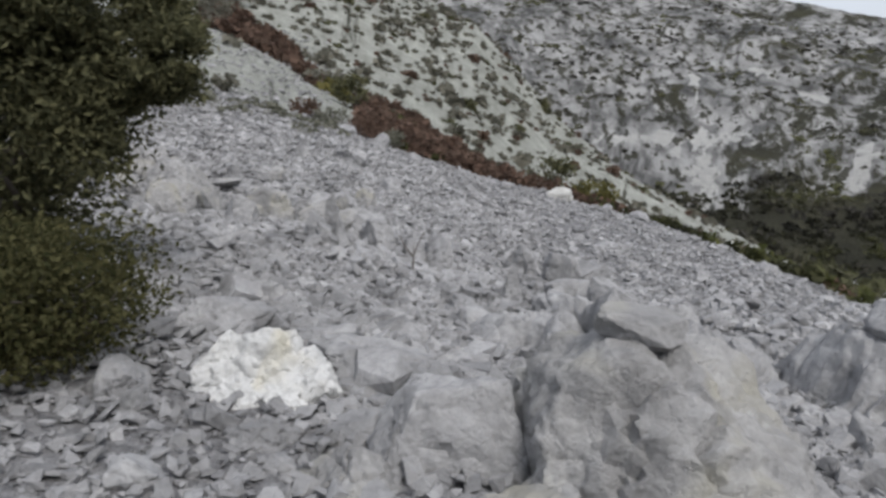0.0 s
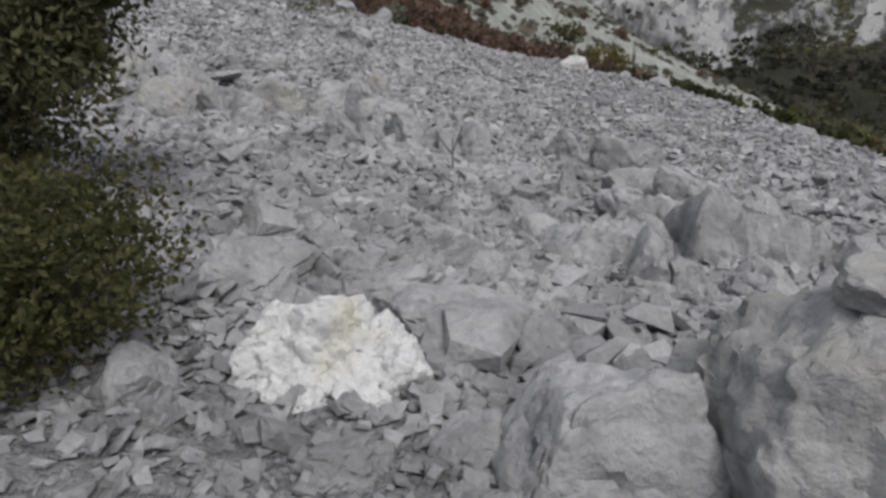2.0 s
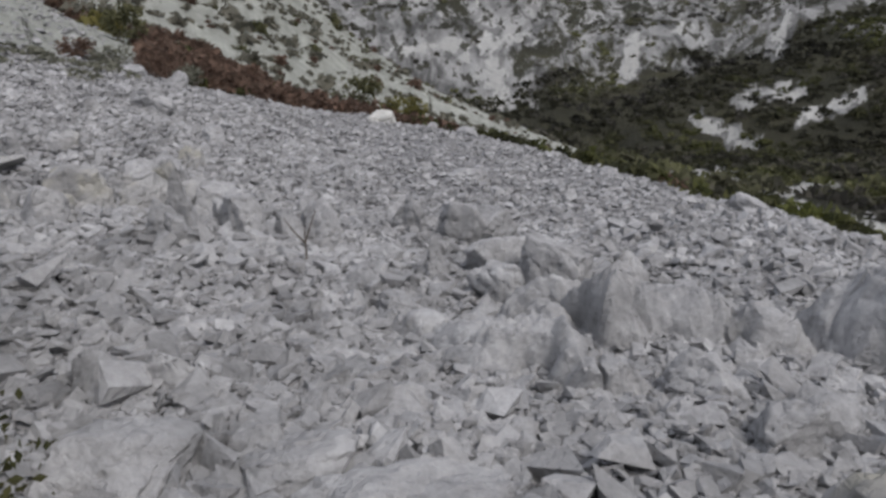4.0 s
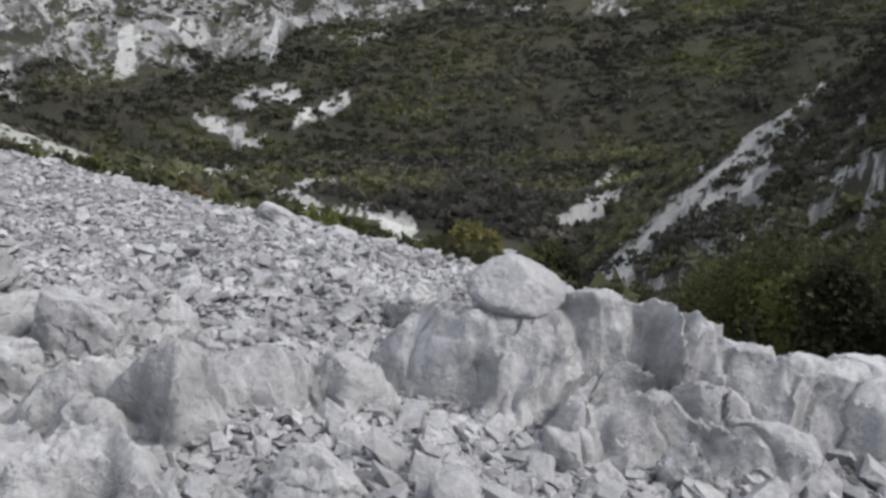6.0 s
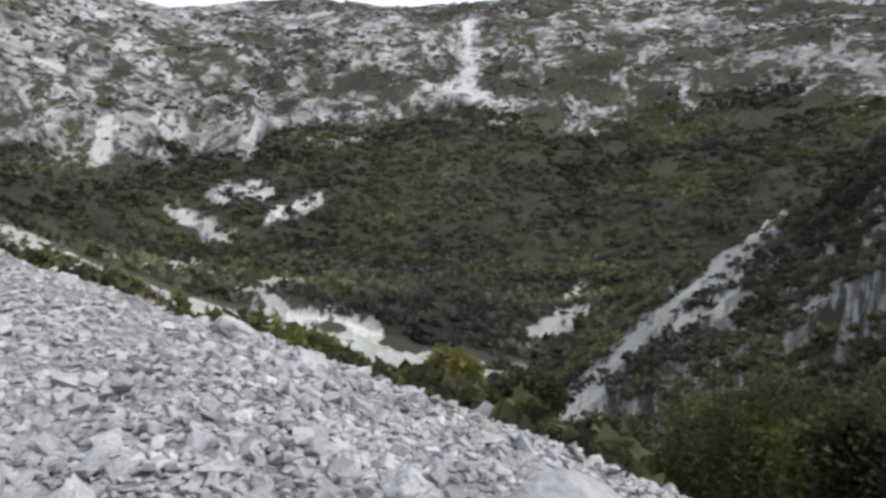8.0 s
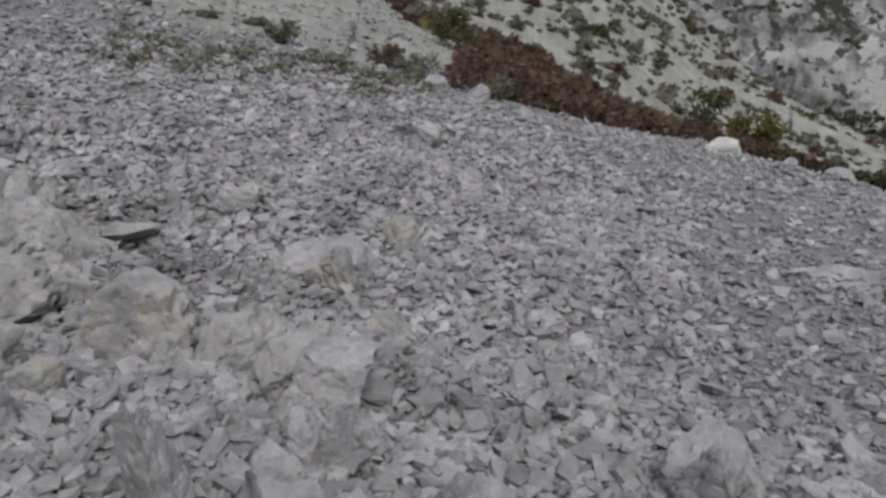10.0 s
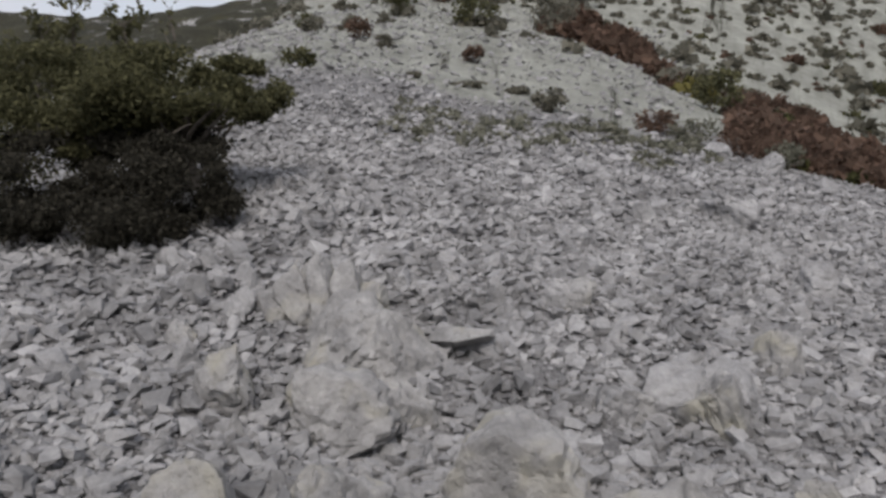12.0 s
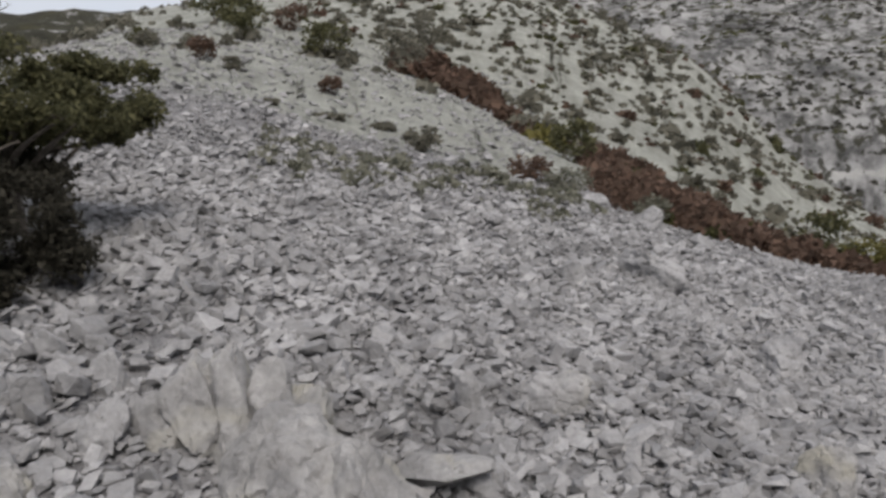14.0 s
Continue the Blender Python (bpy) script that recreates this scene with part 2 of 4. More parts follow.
    nt.links.new(noise_node(nt, q, 0.035, 10, 0.72, 0.6), crag.inputs["Height"])
    first = bump(nt, noise_node(nt, p, 0.35, 8, 0.7), 0.8, 0.8, bsdf, crag.outputs["Normal"])
    bump(nt, noise_node(nt, p, 9.0, 6, 0.7), 0.8, 0.06, bsdf, first)
    return m


GROUND = ground_material()

# ---- the ground: one sheet to the horizon ----
def mesh_from(name, verts, faces, mat, smooth=False):
    me = bpy.data.meshes.new(name)
    me.from_pydata([tuple(v) for v in verts] if not isinstance(verts, np.ndarray) else verts.tolist(), [], faces if isinstance(faces, list) else faces.tolist())
    me.materials.append(mat)
    if smooth:
        me.polygons.foreach_set("use_smooth", np.ones(len(me.polygons), bool))
    me.update()
    return me


def near_line(a, e, a0, e0, a1, e1, width):
    """How far inside a strip from (a0, e0) to (a1, e1), in degrees of bearing and height, each point lies: 0 .. 1."""
    ux, uy = a1 - a0, e1 - e0
    k = np.clip(((a - a0) * ux + (e - e0) * uy) / (ux * ux + uy * uy + 1e-9), 0, 1)
    d = np.hypot(a - a0 - k * ux, e - e0 - k * uy)
    return np.clip(1.6 - 1.25 * d / width, 0, 1)


def build_ground():
    nr, na = 290, 860
    radii = np.concatenate([[0.3 * (2600 / 0.3) ** (i / (nr - 1)) for i in range(nr)], [4200]])
    ang = np.linspace(-math.pi, math.pi, na, endpoint=False)
    rr, aa = np.meshgrid(radii, ang, indexing="ij")
    x, y = OX + rr * np.sin(aa), OY + rr * np.cos(aa)
    z = land(x, y)
    verts = np.stack([x, y, z], -1).reshape(-1, 3)
    verts = np.vstack([verts, [[OX, OY, ground_at(OX, OY)]]])
    i = np.arange(len(radii) - 1)[:, None] * na
    j = np.arange(na)[None, :]
    jn = (j + 1) % na
    quads = np.stack([i + j, i + na + j, i + na + jn, i + jn], -1).reshape(-1, 4).tolist()
    centre = len(verts) - 1
    quads += [[centre, k, (k + 1) % na] for k in range(na)]
    me = mesh_from("ground", verts, quads, GROUND, smooth=True)
    # cover: red = away from the scree, green = scrub, blue = bare rock
    vx, vy, vz = verts.T
    r = np.hypot(vx - OX, vy - OY) + 1e-6
    a = np.degrees(np.arctan2(vx - OX, vy - OY))
    el = np.degrees(np.arctan2(vz - 1.45, r))
    crest = by_bearing(a, CREST_R) * np.where(a < -12, 0.80, 1.02)
    away = np.clip((r - crest) / 2.5 + 0.6 * vnoise(vx * 0.5, vy * 0.5, seed=5), 0, 1)
    spur = by_bearing(a, SPUR_R)
    scrub = np.where(r < spur * 1.05, 0.36, 0.60)
    # the wooded lower side of the far valley
    wood = np.clip((by_bearing(a, WOOD_TOP) - el + 1.6 * fbm(a / 4, el / 3, seed=71)) / 2.5, 0, 1)
    beyond = r > spur * 1.1
    # scrub thickens with bearing, partly to darken right-hand cliffs in place of weaker sunlight
    scrub = np.where(beyond, 0.335 + 0.06 * np.clip((a - 2) / 14, 0, 1) + 0.085 * np.clip((a - 18) / 35, 0, 1) + 0.16 * fbm(vx / 110, vy / 110, vz / 50, seed=77) + 0.20 * wood, scrub)
    scrub = np.where(beyond & (a < -30), 0.56, scrub)
    right = np.clip((a - 58) / 10, 0, 1) * (r > 25) * (r < 200)
    scrub = np.maximum(scrub, right * 0.49)
    gully = np.clip(1 - np.abs(r - by_bearing(a, GULLY_R)) / 9, 0, 1) * (a > 15)
    scrub = np.maximum(scrub, 0.75 * gully)
    wa = a + 0.75 * fbm(a * 1.3, el * 1.3, octaves=4, seed=81)
    we = el + 0.75 * fbm(a * 1.3 + 40, el * 1.3, octaves=4, seed=83)
    bare = np.zeros(len(r))
    for strip in BARE:
        bare = np.maximum(bare, near_line(wa, we, *strip) * (r > 40))
    scrub = scrub - 0.30 * bare
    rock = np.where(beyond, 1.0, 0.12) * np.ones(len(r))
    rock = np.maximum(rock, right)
    me.color_attributes.new("cover", "FLOAT_COLOR", "POINT")
    me.attributes.new("chute", "FLOAT", "POINT")
    me.attributes.new("bed", "FLOAT_VECTOR", "POINT")
    data = np.stack([away, np.clip(scrub, 0, 1), rock, np.ones(len(r))], -1).astype(np.float32)
    me.attributes["cover"].data.foreach_set("color", data.ravel())
    me.attributes["chute"].data.foreach_set("value", (bare * 0.54).astype(np.float32))
    me.attributes["bed"].data.foreach_set("vector", np.stack([np.radians(a) * 420, r * 0.3, vz], -1).astype(np.float32).ravel())
    return tagged(new("ground", me), "grey limestone scree slope and scrubby mountain land round it", "ground", kind="structure")


WOOD_TOP = [-30, -30, -30, -30, -30, -30, -30, -30, -30, -14, -14, -12, -8, -7, -6, -5.5, -1, -0.5, 3, 4, 4, 4, 0, -20, -30]
# bare chutes and outcrops: bearing and height of both ends, half width, in degrees
BARE = [(17.4, 1.4, 18.1, -1.2, 0.4), (21.2, 1.7, 26.0, -0.5, 0.35), (18.6, -3.2, 19.4, -7.9, 0.9), (16.6, -4.5, 18.6, -6.5, 0.7), (11.2, -3.7, 16.8, -3.3, 0.55), (19.5, -3.2, 22.0, -3.4, 0.5),
        (29.2, -3.7, 28.7, -6.0, 0.75), (29.2, -3.7, 33.1, -3.2, 0.45), (39.0, -2.2, 38.6, -4.7, 0.6),
        (33.8, -9.6, 37.3, -11.0, 0.8), (40.5, -9.4, 44.2, -7.5, 0.7), (36.5, -7.8, 40.5, -7.4, 0.6), (30.0, -12.6, 37.0, -13.4, 0.6), (38.3, -15.0, 41.5, -14.0, 0.5), (40.5, -15.6, 44.5, -16.4, 0.9), (45.5, -16.0, 48.8, -16.9, 0.8), (41.0, -13.8, 43.4, -13.7, 0.35),
        (64.6, -20.5, 68.6, -14.6, 0.85), (68.6, -14.6, 72.2, -10.0, 0.65), (69.8, -13.6, 74.3, -11.4, 0.6), (72.2, -10.0, 75.0, -6.6, 0.6), (73.8, -11.0, 75.2, -7.4, 0.5), (75.0, -6.6, 77.2, -4.3, 0.35),
        (61.2, -15.9, 64.4, -12.2, 0.95), (62.8, -15.4, 64.8, -13.4, 0.6), (78.3, -10.6, 81.0, -8.4, 0.42), (53.4, 6.0, 54.2, 1.4, 0.75), (52.0, 1.6, 56.5, 0.6, 0.5)]
ground = build_ground()

# ---- mesh helpers ----
def fast_mesh(name, verts, faces, mat, smooth=False):
    """A mesh of triangles or quads from arrays."""
    verts, faces = np.asarray(verts, np.float32), np.asarray(faces, np.int32)
    me = bpy.data.meshes.new(name)
    me.vertices.add(len(verts))
    me.vertices.foreach_set("co", verts.ravel())
    n = faces.shape[1]
    me.loops.add(faces.size)
    me.loops.foreach_set("vertex_index", faces.ravel())
    me.polygons.add(len(faces))
    me.polygons.foreach_set("loop_start", np.arange(0, faces.size, n, dtype=np.int32))
    me.polygons.foreach_set("use_smooth", np.full(len(faces), smooth))
    me.update(calc_edges=True)
    me.validate()
    me.materials.append(mat)
    return me


def join_parts(parts):
    vs, fs, base = [], [], 0
    for v, f in parts:
        vs.append(v)
        fs.append(f + base)
        base += len(v)
    return np.vstack(vs), np.vstack(fs)


# ---- boulders ----
def rock_shape(seed, size, cuts=13, level=5, soft=0.022, rough=0.055, ledges=0.07, joints=0.09, flute=0.035, taper=0.0, near=0.40, planes=()):
    """Points and faces of a weathered block: a ball cut by soft-edged planes, with bedding ledges, joints, runnels and a pitted skin."""
    rnd = random.Random(seed)
    bm = bmesh.new()
    bmesh.ops.create_icosphere(bm, subdivisions=level, radius=1.0)
    co = np.array([v.co[:] for v in bm.verts])
    faces = np.array([[v.index for v in f.verts] for f in bm.faces])
    bm.free()
    flats = [(np.array(n, float), d) for n, d in planes]
    for k in range(cuts):
        flats.append((np.array([rnd.gauss(0, 1), rnd.gauss(0, 1), rnd.gauss(0, 0.9)]), rnd.uniform(near, 0.86)))
    for n, d in flats:
        n = n / np.linalg.norm(n)
        over = soft * np.logaddexp(0, (co @ n - d) / soft)
        co -= np.outer(over, n)
    s = seed * 7.13
    nrm = co / np.linalg.norm(co, axis=1, keepdims=True)
    big = fbm(co[:, 0] * 1.6 + s, co[:, 1] * 1.6, co[:, 2] * 1.6, 3, seed)
    small = fbm(co[:, 0] * 5 + s, co[:, 1] * 5, co[:, 2] * 5, 4, seed + 5)
    pits = fbm(co[:, 0] * 14 + s, co[:, 1] * 14, co[:, 2] * 14, 2, seed + 6)
    joint = fbm(co[:, 0] * 1.5 - s, co[:, 1] * 1.5, co[:, 2] * 1.9, 3, seed + 9)
    groove = np.exp(-(joint / 0.022) ** 2) * np.clip(1.5 * fbm(co[:, 0] * 1.2 + s, co[:, 1] * 1.2, co[:, 2] * 1.2, 2, seed + 11) + 0.45, 0, 1)
    axis = np.array([rnd.gauss(0, 0.4), rnd.gauss(0, 0.4), 1.0])
    h = (co @ (axis / np.linalg.norm(axis))) * 3.6 + 1.2 * big
    step = (h - np.floor(h)) ** 6
    lean = (rnd.gauss(0, 0.3), rnd.gauss(0, 0.3))
    ribs = fbm((co[:, 0] - lean[0] * co[:, 2]) * 3.2 + s, (co[:, 1] - lean[1] * co[:, 2]) * 3.2, co[:, 2] * 0.5, 3, seed + 3)
    co += nrm * (rough * (2.2 * big + 1.3 * small + 0.6 * pits) - ledges * step - joints * groove + flute * (1.0 - 3.4 * np.abs(ribs)))[:, None]
    co[:, :2] *= 1 - taper * np.clip(co[:, 2:3] * 0.6 + 0.5, 0, 1)
    co -= (co.max(axis=0) + co.min(axis=0)) / 2
    co *= np.array(size) * 0.5 / np.abs(co).max(axis=0)
    return co, faces


def finish_rock(me):
    me.set_sharp_from_angle(angle=radians(36))
    return me


def rock_mesh(name, seed, size, mat, **kw):
    co, faces = rock_shape(seed, size, **kw)
    return finish_rock(fast_mesh(name, co, faces, mat, smooth=True))


def boulder(x, y, top, size, seed, mat, label, name="boulder", turn=0.0, tilt=(0, 0), group="", **kw):
    """A boulder of a given size whose top stands at the height top above the ground sheet's zero."""
    ob = new(name, rock_mesh(name, seed, size, mat, **kw))
    ob.matrix_basis = pose(x, y, top - size[2] * 0.5, tilt[0], tilt[1], turn)
    return tagged(ob, label, "boulder", group)


def stone_block(x, y, top, width, seed, mat=None, label="", tall=1.5, deep=0.85, **kw):
    """A boulder bedded in the scree: its foot lies below the ground there."""
    height = (top - ground_at(x, y)) * tall + 0.10
    kw.setdefault("level", 5 if width > 0.3 else 4)
    return boulder(x, y, top, (width, width * deep, height), seed, mat or GREY, label or GREY_BLOCK, group="scree boulders", **kw)


def outcrop(name, lumps, seed, label, mat=None, flute=0.12, step=0.018, crease=2.1, along=0.0):
    """A rib of bedrock breaking through the scree: rounded humps grown together, fluted down their sides.
    Each hump is x, y, top, width."""
    xy = np.array([l[:2] for l in lumps])
    reach = max(l[3] for l in lumps) * 1.0
    lo, hi = xy.min(axis=0) - reach, xy.max(axis=0) + reach
    gx, gy = np.meshgrid(np.arange(lo[0], hi[0], step), np.arange(lo[1], hi[1], step), indexing="ij")
    floor = land(gx, gy)
    rnd = random.Random(seed)
    best = np.full(gx.shape, -9.0)
    wx = gx + 0.17 * fbm(gx * 2.6, gy * 2.6, octaves=4, seed=seed)
    wy = gy + 0.17 * fbm(gx * 2.6 + 30, gy * 2.6, octaves=4, seed=seed + 1)
    for x, y, top, w in lumps:
        turn = along + rnd.gauss(0, 0.35)
        long = rnd.uniform(1.05, 1.55)
        u = ((wx - x) * math.cos(turn) + (wy - y) * math.sin(turn)) / (w * 0.72 * long)
        v = ((wy - y) * math.cos(turn) - (wx - x) * math.sin(turn)) / (w * 0.72 / long)
        a = np.arctan2(v, u)
        ribs = fbm(np.cos(a) * 2.4 + x * 9, np.sin(a) * 2.4 + y * 9, 0.0, 3, seed + 2)
        d = np.hypot(u, v) * (1 + flute * 2.2 * ribs)
        height = top - ground_at(x, y) + 0.12
        hump = ground_at(x, y) - 0.12 + height * (1 - np.clip(d, 0, 4) ** crease)
        best = np.maximum(best, hump)
    ridged = np.abs(fbm(gx * 4.2 + 7, gy * 4.2, octaves=4, seed=seed + 3))
    skin = 0.07 * fbm(gx * 2.4, gy * 2.4, octaves=3, seed=seed + 8) - 0.12 * np.clip(0.16 - ridged, 0, 1) + 0.022 * fbm(gx * 13, gy * 13, octaves=3, seed=seed + 4)
    seam = fbm(gx * 1.7 + 11, gy * 1.7, octaves=3, seed=seed + 5)
    z = best + skin - 0.07 * np.exp(-(seam / 0.02) ** 2)
    # beds: the rock breaks off in uneven steps
    bed = z * 7.0 + 1.4 * fbm(gx * 1.1, gy * 1.1, octaves=3, seed=seed + 9)
    z = z + 0.03 * ((bed - np.floor(bed)) ** 4 - 0.2)
    rise = np.clip(z - floor, 0, 1)
    # the upper beds lean out over their feet
    px = gx + 0.12 * fbm(gx * 2.6, gy * 2.6, z * 3, 3, seed + 6) * np.clip(rise * 8, 0, 1)
    py = gy - 0.14 * rise ** 2 + 0.12 * fbm(gx * 2.6 + 50, gy * 2.6, z * 3, 3, seed + 7) * np.clip(rise * 8, 0, 1)
    nx, ny = gx.shape
    idx = np.arange(nx * ny).reshape(nx, ny)
    quads = np.stack([idx[:-1, :-1], idx[1:, :-1], idx[1:, 1:], idx[:-1, 1:]], -1).reshape(-1, 4)
    above = (z - floor > -0.10).ravel()
    quads = quads[above[quads].all(axis=1)]
    used, inverse = np.unique(quads, return_inverse=True)
    co = np.stack([px, py, np.maximum(z, floor - 0.12)], -1).reshape(-1, 3)[used]
    me = finish_rock(fast_mesh(name, co, inverse.reshape(-1, 4), mat or GREY, smooth=True))
    return tagged(new(name, me), label, "outcrop")


GREY_BLOCK = "weathered grey limestone boulder bedded in the scree"
FLAT_SLAB = "flat grey limestone slab lying on the scree"

# the outcrop beside the first steps: main block, cap slab, split blocks
boulder(0.79, 2.79, 0.595, (1.40, 1.18, 1.60), 23, WARM, "large rounded pale boulder streaked ochre beside the path", level=6, cuts=9, near=0.70, soft=0.035, rough=0.085, ledges=0.03, joints=0.085, taper=0.04, flute=0.02,
        planes=[((-1, -0.25, 0.25), 0.74), ((0.5, -0.3, 0.75), 0.80), ((-0.1, -0.8, 0.45), 0.78)])
boulder(0.73, 2.76, 0.635, (0.36, 0.32, 0.10), 57, WARM, "thin loose slab capping the large boulder", turn=8, tilt=(6, 9), rough=0.05, soft=0.008, flute=0.0, ledges=0.0, joints=0.03, cuts=11, near=0.5, planes=[((0, 0, 1), 0.45), ((0, 0, -1), 0.45)])
boulder(-0.01, 2.88, 0.36, (0.72, 0.54, 0.74), 17, GREY, "split grey block leaning on the large boulder", level=5, turn=6, tilt=(10, -6), cuts=6, near=0.66, soft=0.02, rough=0.05, flute=0.02, joints=0.12,
        planes=[((0.1, -0.75, 0.6), 0.52), ((1, 0, 0.1), 0.72), ((-0.7, 0, 0.7), 0.62), ((0, 0.2, 1), 0.66), ((-0.2, -0.8, -0.5), 0.6)])
boulder(-0.30, 2.44, 0.21, (0.62, 0.56, 0.66), 19, WARM, "cracked pale grey block with deep joints by the path", level=6, turn=12, tilt=(-4, 6), cuts=4, near=0.7, soft=0.04, rough=0.05, joints=0.12, planes=[((-0.8, -0.2, 0.6), 0.62), ((0.6, -0.3, 0.7), 0.68)])
boulder(0.12, 2.50, 0.10, (0.34, 0.36, 0.50), 18, GREY, "small cracked block wedged under the large boulder", turn=30, cuts=8)
boulder(-0.08, 2.70, 0.12, (0.26, 0.26, 0.40), 20, GREY, "small grey block between the split boulders", turn=50, cuts=8)
for k, (x, y, top, w) in enumerate([(0.30, 2.38, 0.14, 0.30), (0.17, 2.30, 0.06, 0.26), (0.46, 2.24, 0.08, 0.36), (0.34, 2.12, -0.04, 0.30), (0.66, 2.16, 0.02, 0.36), (0.88, 2.12, -0.04, 0.36), (1.08, 2.20, -0.06, 0.34), (0.05, 2.16, 0.00, 0.26), (0.54, 2.06, -0.10, 0.30), (1.24, 2.36, -0.06, 0.30), (-0.16, 2.16, 0.03, 0.24)]):
    boulder(x, y, top, (w * 1.2, w * 1.05, w * 1.3), 400 + k, WARM, "broken grey block at the foot of the large boulder", turn=15 + 67 * k, tilt=(8 * (k % 3 - 1), 6 * (k % 2)), level=4, cuts=9, soft=0.04, group="broken foot of the boulder")

# the fresh white rock: one mass of shattered lumps
white_rock = tagged(new("white_rock"), "freshly broken white limestone lump with jagged faces", "rock")
white_rock.matrix_basis = pose(-0.80, 3.44, 0.10) @ Matrix.Diagonal((1.05, 1.0, 1.0, 1))
for k, (dx, dy, dz, w, h) in enumerate([(0.0, 0.02, 0.01, 0.40, 0.40), (-0.19, 0.0, 0.02, 0.32, 0.30), (0.20, -0.03, -0.06, 0.34, 0.24), (-0.02, 0.08, 0.08, 0.22, 0.26), (0.10, -0.12, -0.05, 0.24, 0.24), (-0.10, -0.13, -0.05, 0.30, 0.24), (-0.25, -0.08, -0.08, 0.20, 0.22), (0.13, 0.04, 0.03, 0.22, 0.22)]):
    lump = new("lump", rock_mesh("lump", 90 + k, (w, w * 0.85, h * 1.2), PALE, cuts=9, near=0.55, soft=0.02, rough=0.11, level=5, joints=0.06, ledges=0.04, flute=0.03))
    lump.parent = white_rock
    lump.matrix_basis = pose(dx, dy, dz, 20 * k, 35 * k, 60 * k)

# boulders of the first stretch
for k, (x, y, top, w) in enumerate([(-0.37, 3.75, 0.20, 0.62), (-1.26, 4.31, 0.22, 0.55), (-0.05, 3.62, 0.12, 0.34), (-1.41, 3.29, 0.25, 0.28), (-1.30, 3.10, 0.19, 0.16), (-0.68, 4.25, 0.10, 0.50),
                                    (-0.70, 2.88, 0.15, 0.30), (-0.33, 2.96, 0.16, 0.26), (-1.02, 2.47, 0.22, 0.22), (1.79, 7.73, -0.50, 0.60), (2.45, 7.84, -0.75, 0.70), (-1.15, 10.46, -0.27, 0.60), (-1.37, 8.28, 0.07, 0.36),
                                    (-2.55, 9.4, 0.10, 0.50), (1.31, 4.76, -0.17, 0.40), (-0.95, 4.75, 0.02, 0.36), (-0.25, 4.75, -0.05, 0.32), (1.73, 10.02, -0.88, 0.62)]):
    stone_block(x, y, top, w * 1.08, 120 + k, turn=37 * k, tilt=(6 * (k % 3 - 1), 5 * (k % 2)))

# ribs of bedrock below the path, and loose blocks round them
outcrop("rock_rib", [(1.27, 5.82, -0.06, 0.42), (1.15, 6.30, -0.27, 0.46), (1.40, 6.05, -0.20, 0.40), (1.92, 5.91, -0.35, 0.56), (2.29, 5.67, -0.44, 0.58), (1.02, 6.05, -0.30, 0.36), (1.62, 5.90, -0.34, 0.34)], 611, "smooth fluted rib of grey limestone breaking through the scree", along=-0.35)
outcrop("rock_rib", [(0.30, 6.25, -0.35, 0.46), (0.46, 5.85, -0.28, 0.46), (0.60, 5.56, -0.22, 0.40), (0.76, 5.40, -0.20, 0.38), (0.86, 5.12, -0.26, 0.36), (0.36, 5.60, -0.32, 0.36), (0.14, 6.55, -0.42, 0.36), (0.95, 5.36, -0.28, 0.30)], 612, "low knobbly rib of grey limestone in the scree", along=-1.0)
outcrop("rock_ridge", [(3.42, 4.86, -0.02, 0.66), (3.24, 5.12, -0.05, 0.80), (2.88, 5.33, -0.20, 0.62), (3.15, 5.07, -0.10, 0.80), (2.82, 5.62, -0.35, 0.50), (3.66, 4.47, -0.09, 0.38), (3.84, 4.30, -0.13, 0.46), (3.99, 4.02, -0.29, 0.68), (4.24, 3.75, -0.36, 0.72),
                        (4.50, 3.45, -0.40, 0.95), (3.14, 4.36, -0.33, 0.42), (3.04, 4.09, -0.41, 0.46), (2.84, 4.32, -0.45, 0.34), (3.49, 3.97, -0.40, 0.56), (3.34, 3.66, -0.48, 0.60), (4.95, 3.05, -0.50, 1.05), (5.5, 2.6, -0.66, 1.05)], 613, "long fluted pale limestone ridge along the edge of the slope", flute=0.14, along=-0.85)
boulder(3.25, 5.13, 0.065, (0.62, 0.56, 0.32), 192, GREY, "smooth domed slab lying on the ribbed outcrop", turn=-35, cuts=4, near=0.72, soft=0.06, rough=0.04, flute=0.01, ledges=0.0, joints=0.03, taper=0.25, planes=[((-0.6, -0.4, 0.7), 0.6), ((0.5, -0.2, 0.8), 0.66)])
for k, (x, y, top, w) in enumerate([(1.26, 4.19, -0.12, 0.34), (2.16, 4.83, -0.49, 0.28), (2.31, 6.95, -0.79, 0.34), (1.07, 7.18, -0.51, 0.40), (0.72, 7.77, -0.37, 0.32), (0.21, 6.85, -0.42, 0.40), (-1.15, 5.12, 0.10, 0.30), (-1.45, 5.20, 0.12, 0.24), (2.55, 4.35, -0.48, 0.26), (2.95, 3.85, -0.48, 0.30),
                                    (4.02, 6.60, -0.75, 0.36), (1.62, 4.30, -0.26, 0.26), (0.1, 7.45, -0.42, 0.42)]):
    stone_block(x, y, top + 0.02, w * 1.1, 160 + k, turn=53 * k, tilt=(7 * (k % 3 - 1), 6 * (k % 2)), tall=1.6)
stone_block(1.42, 8.15, -0.60, 0.66, 190, label=FLAT_SLAB, deep=0.6, tall=0.75, turn=10, tilt=(-4, 6), rough=0.02, planes=[((0, 0, 1), 0.4), ((0, 0, -1), 0.4)])

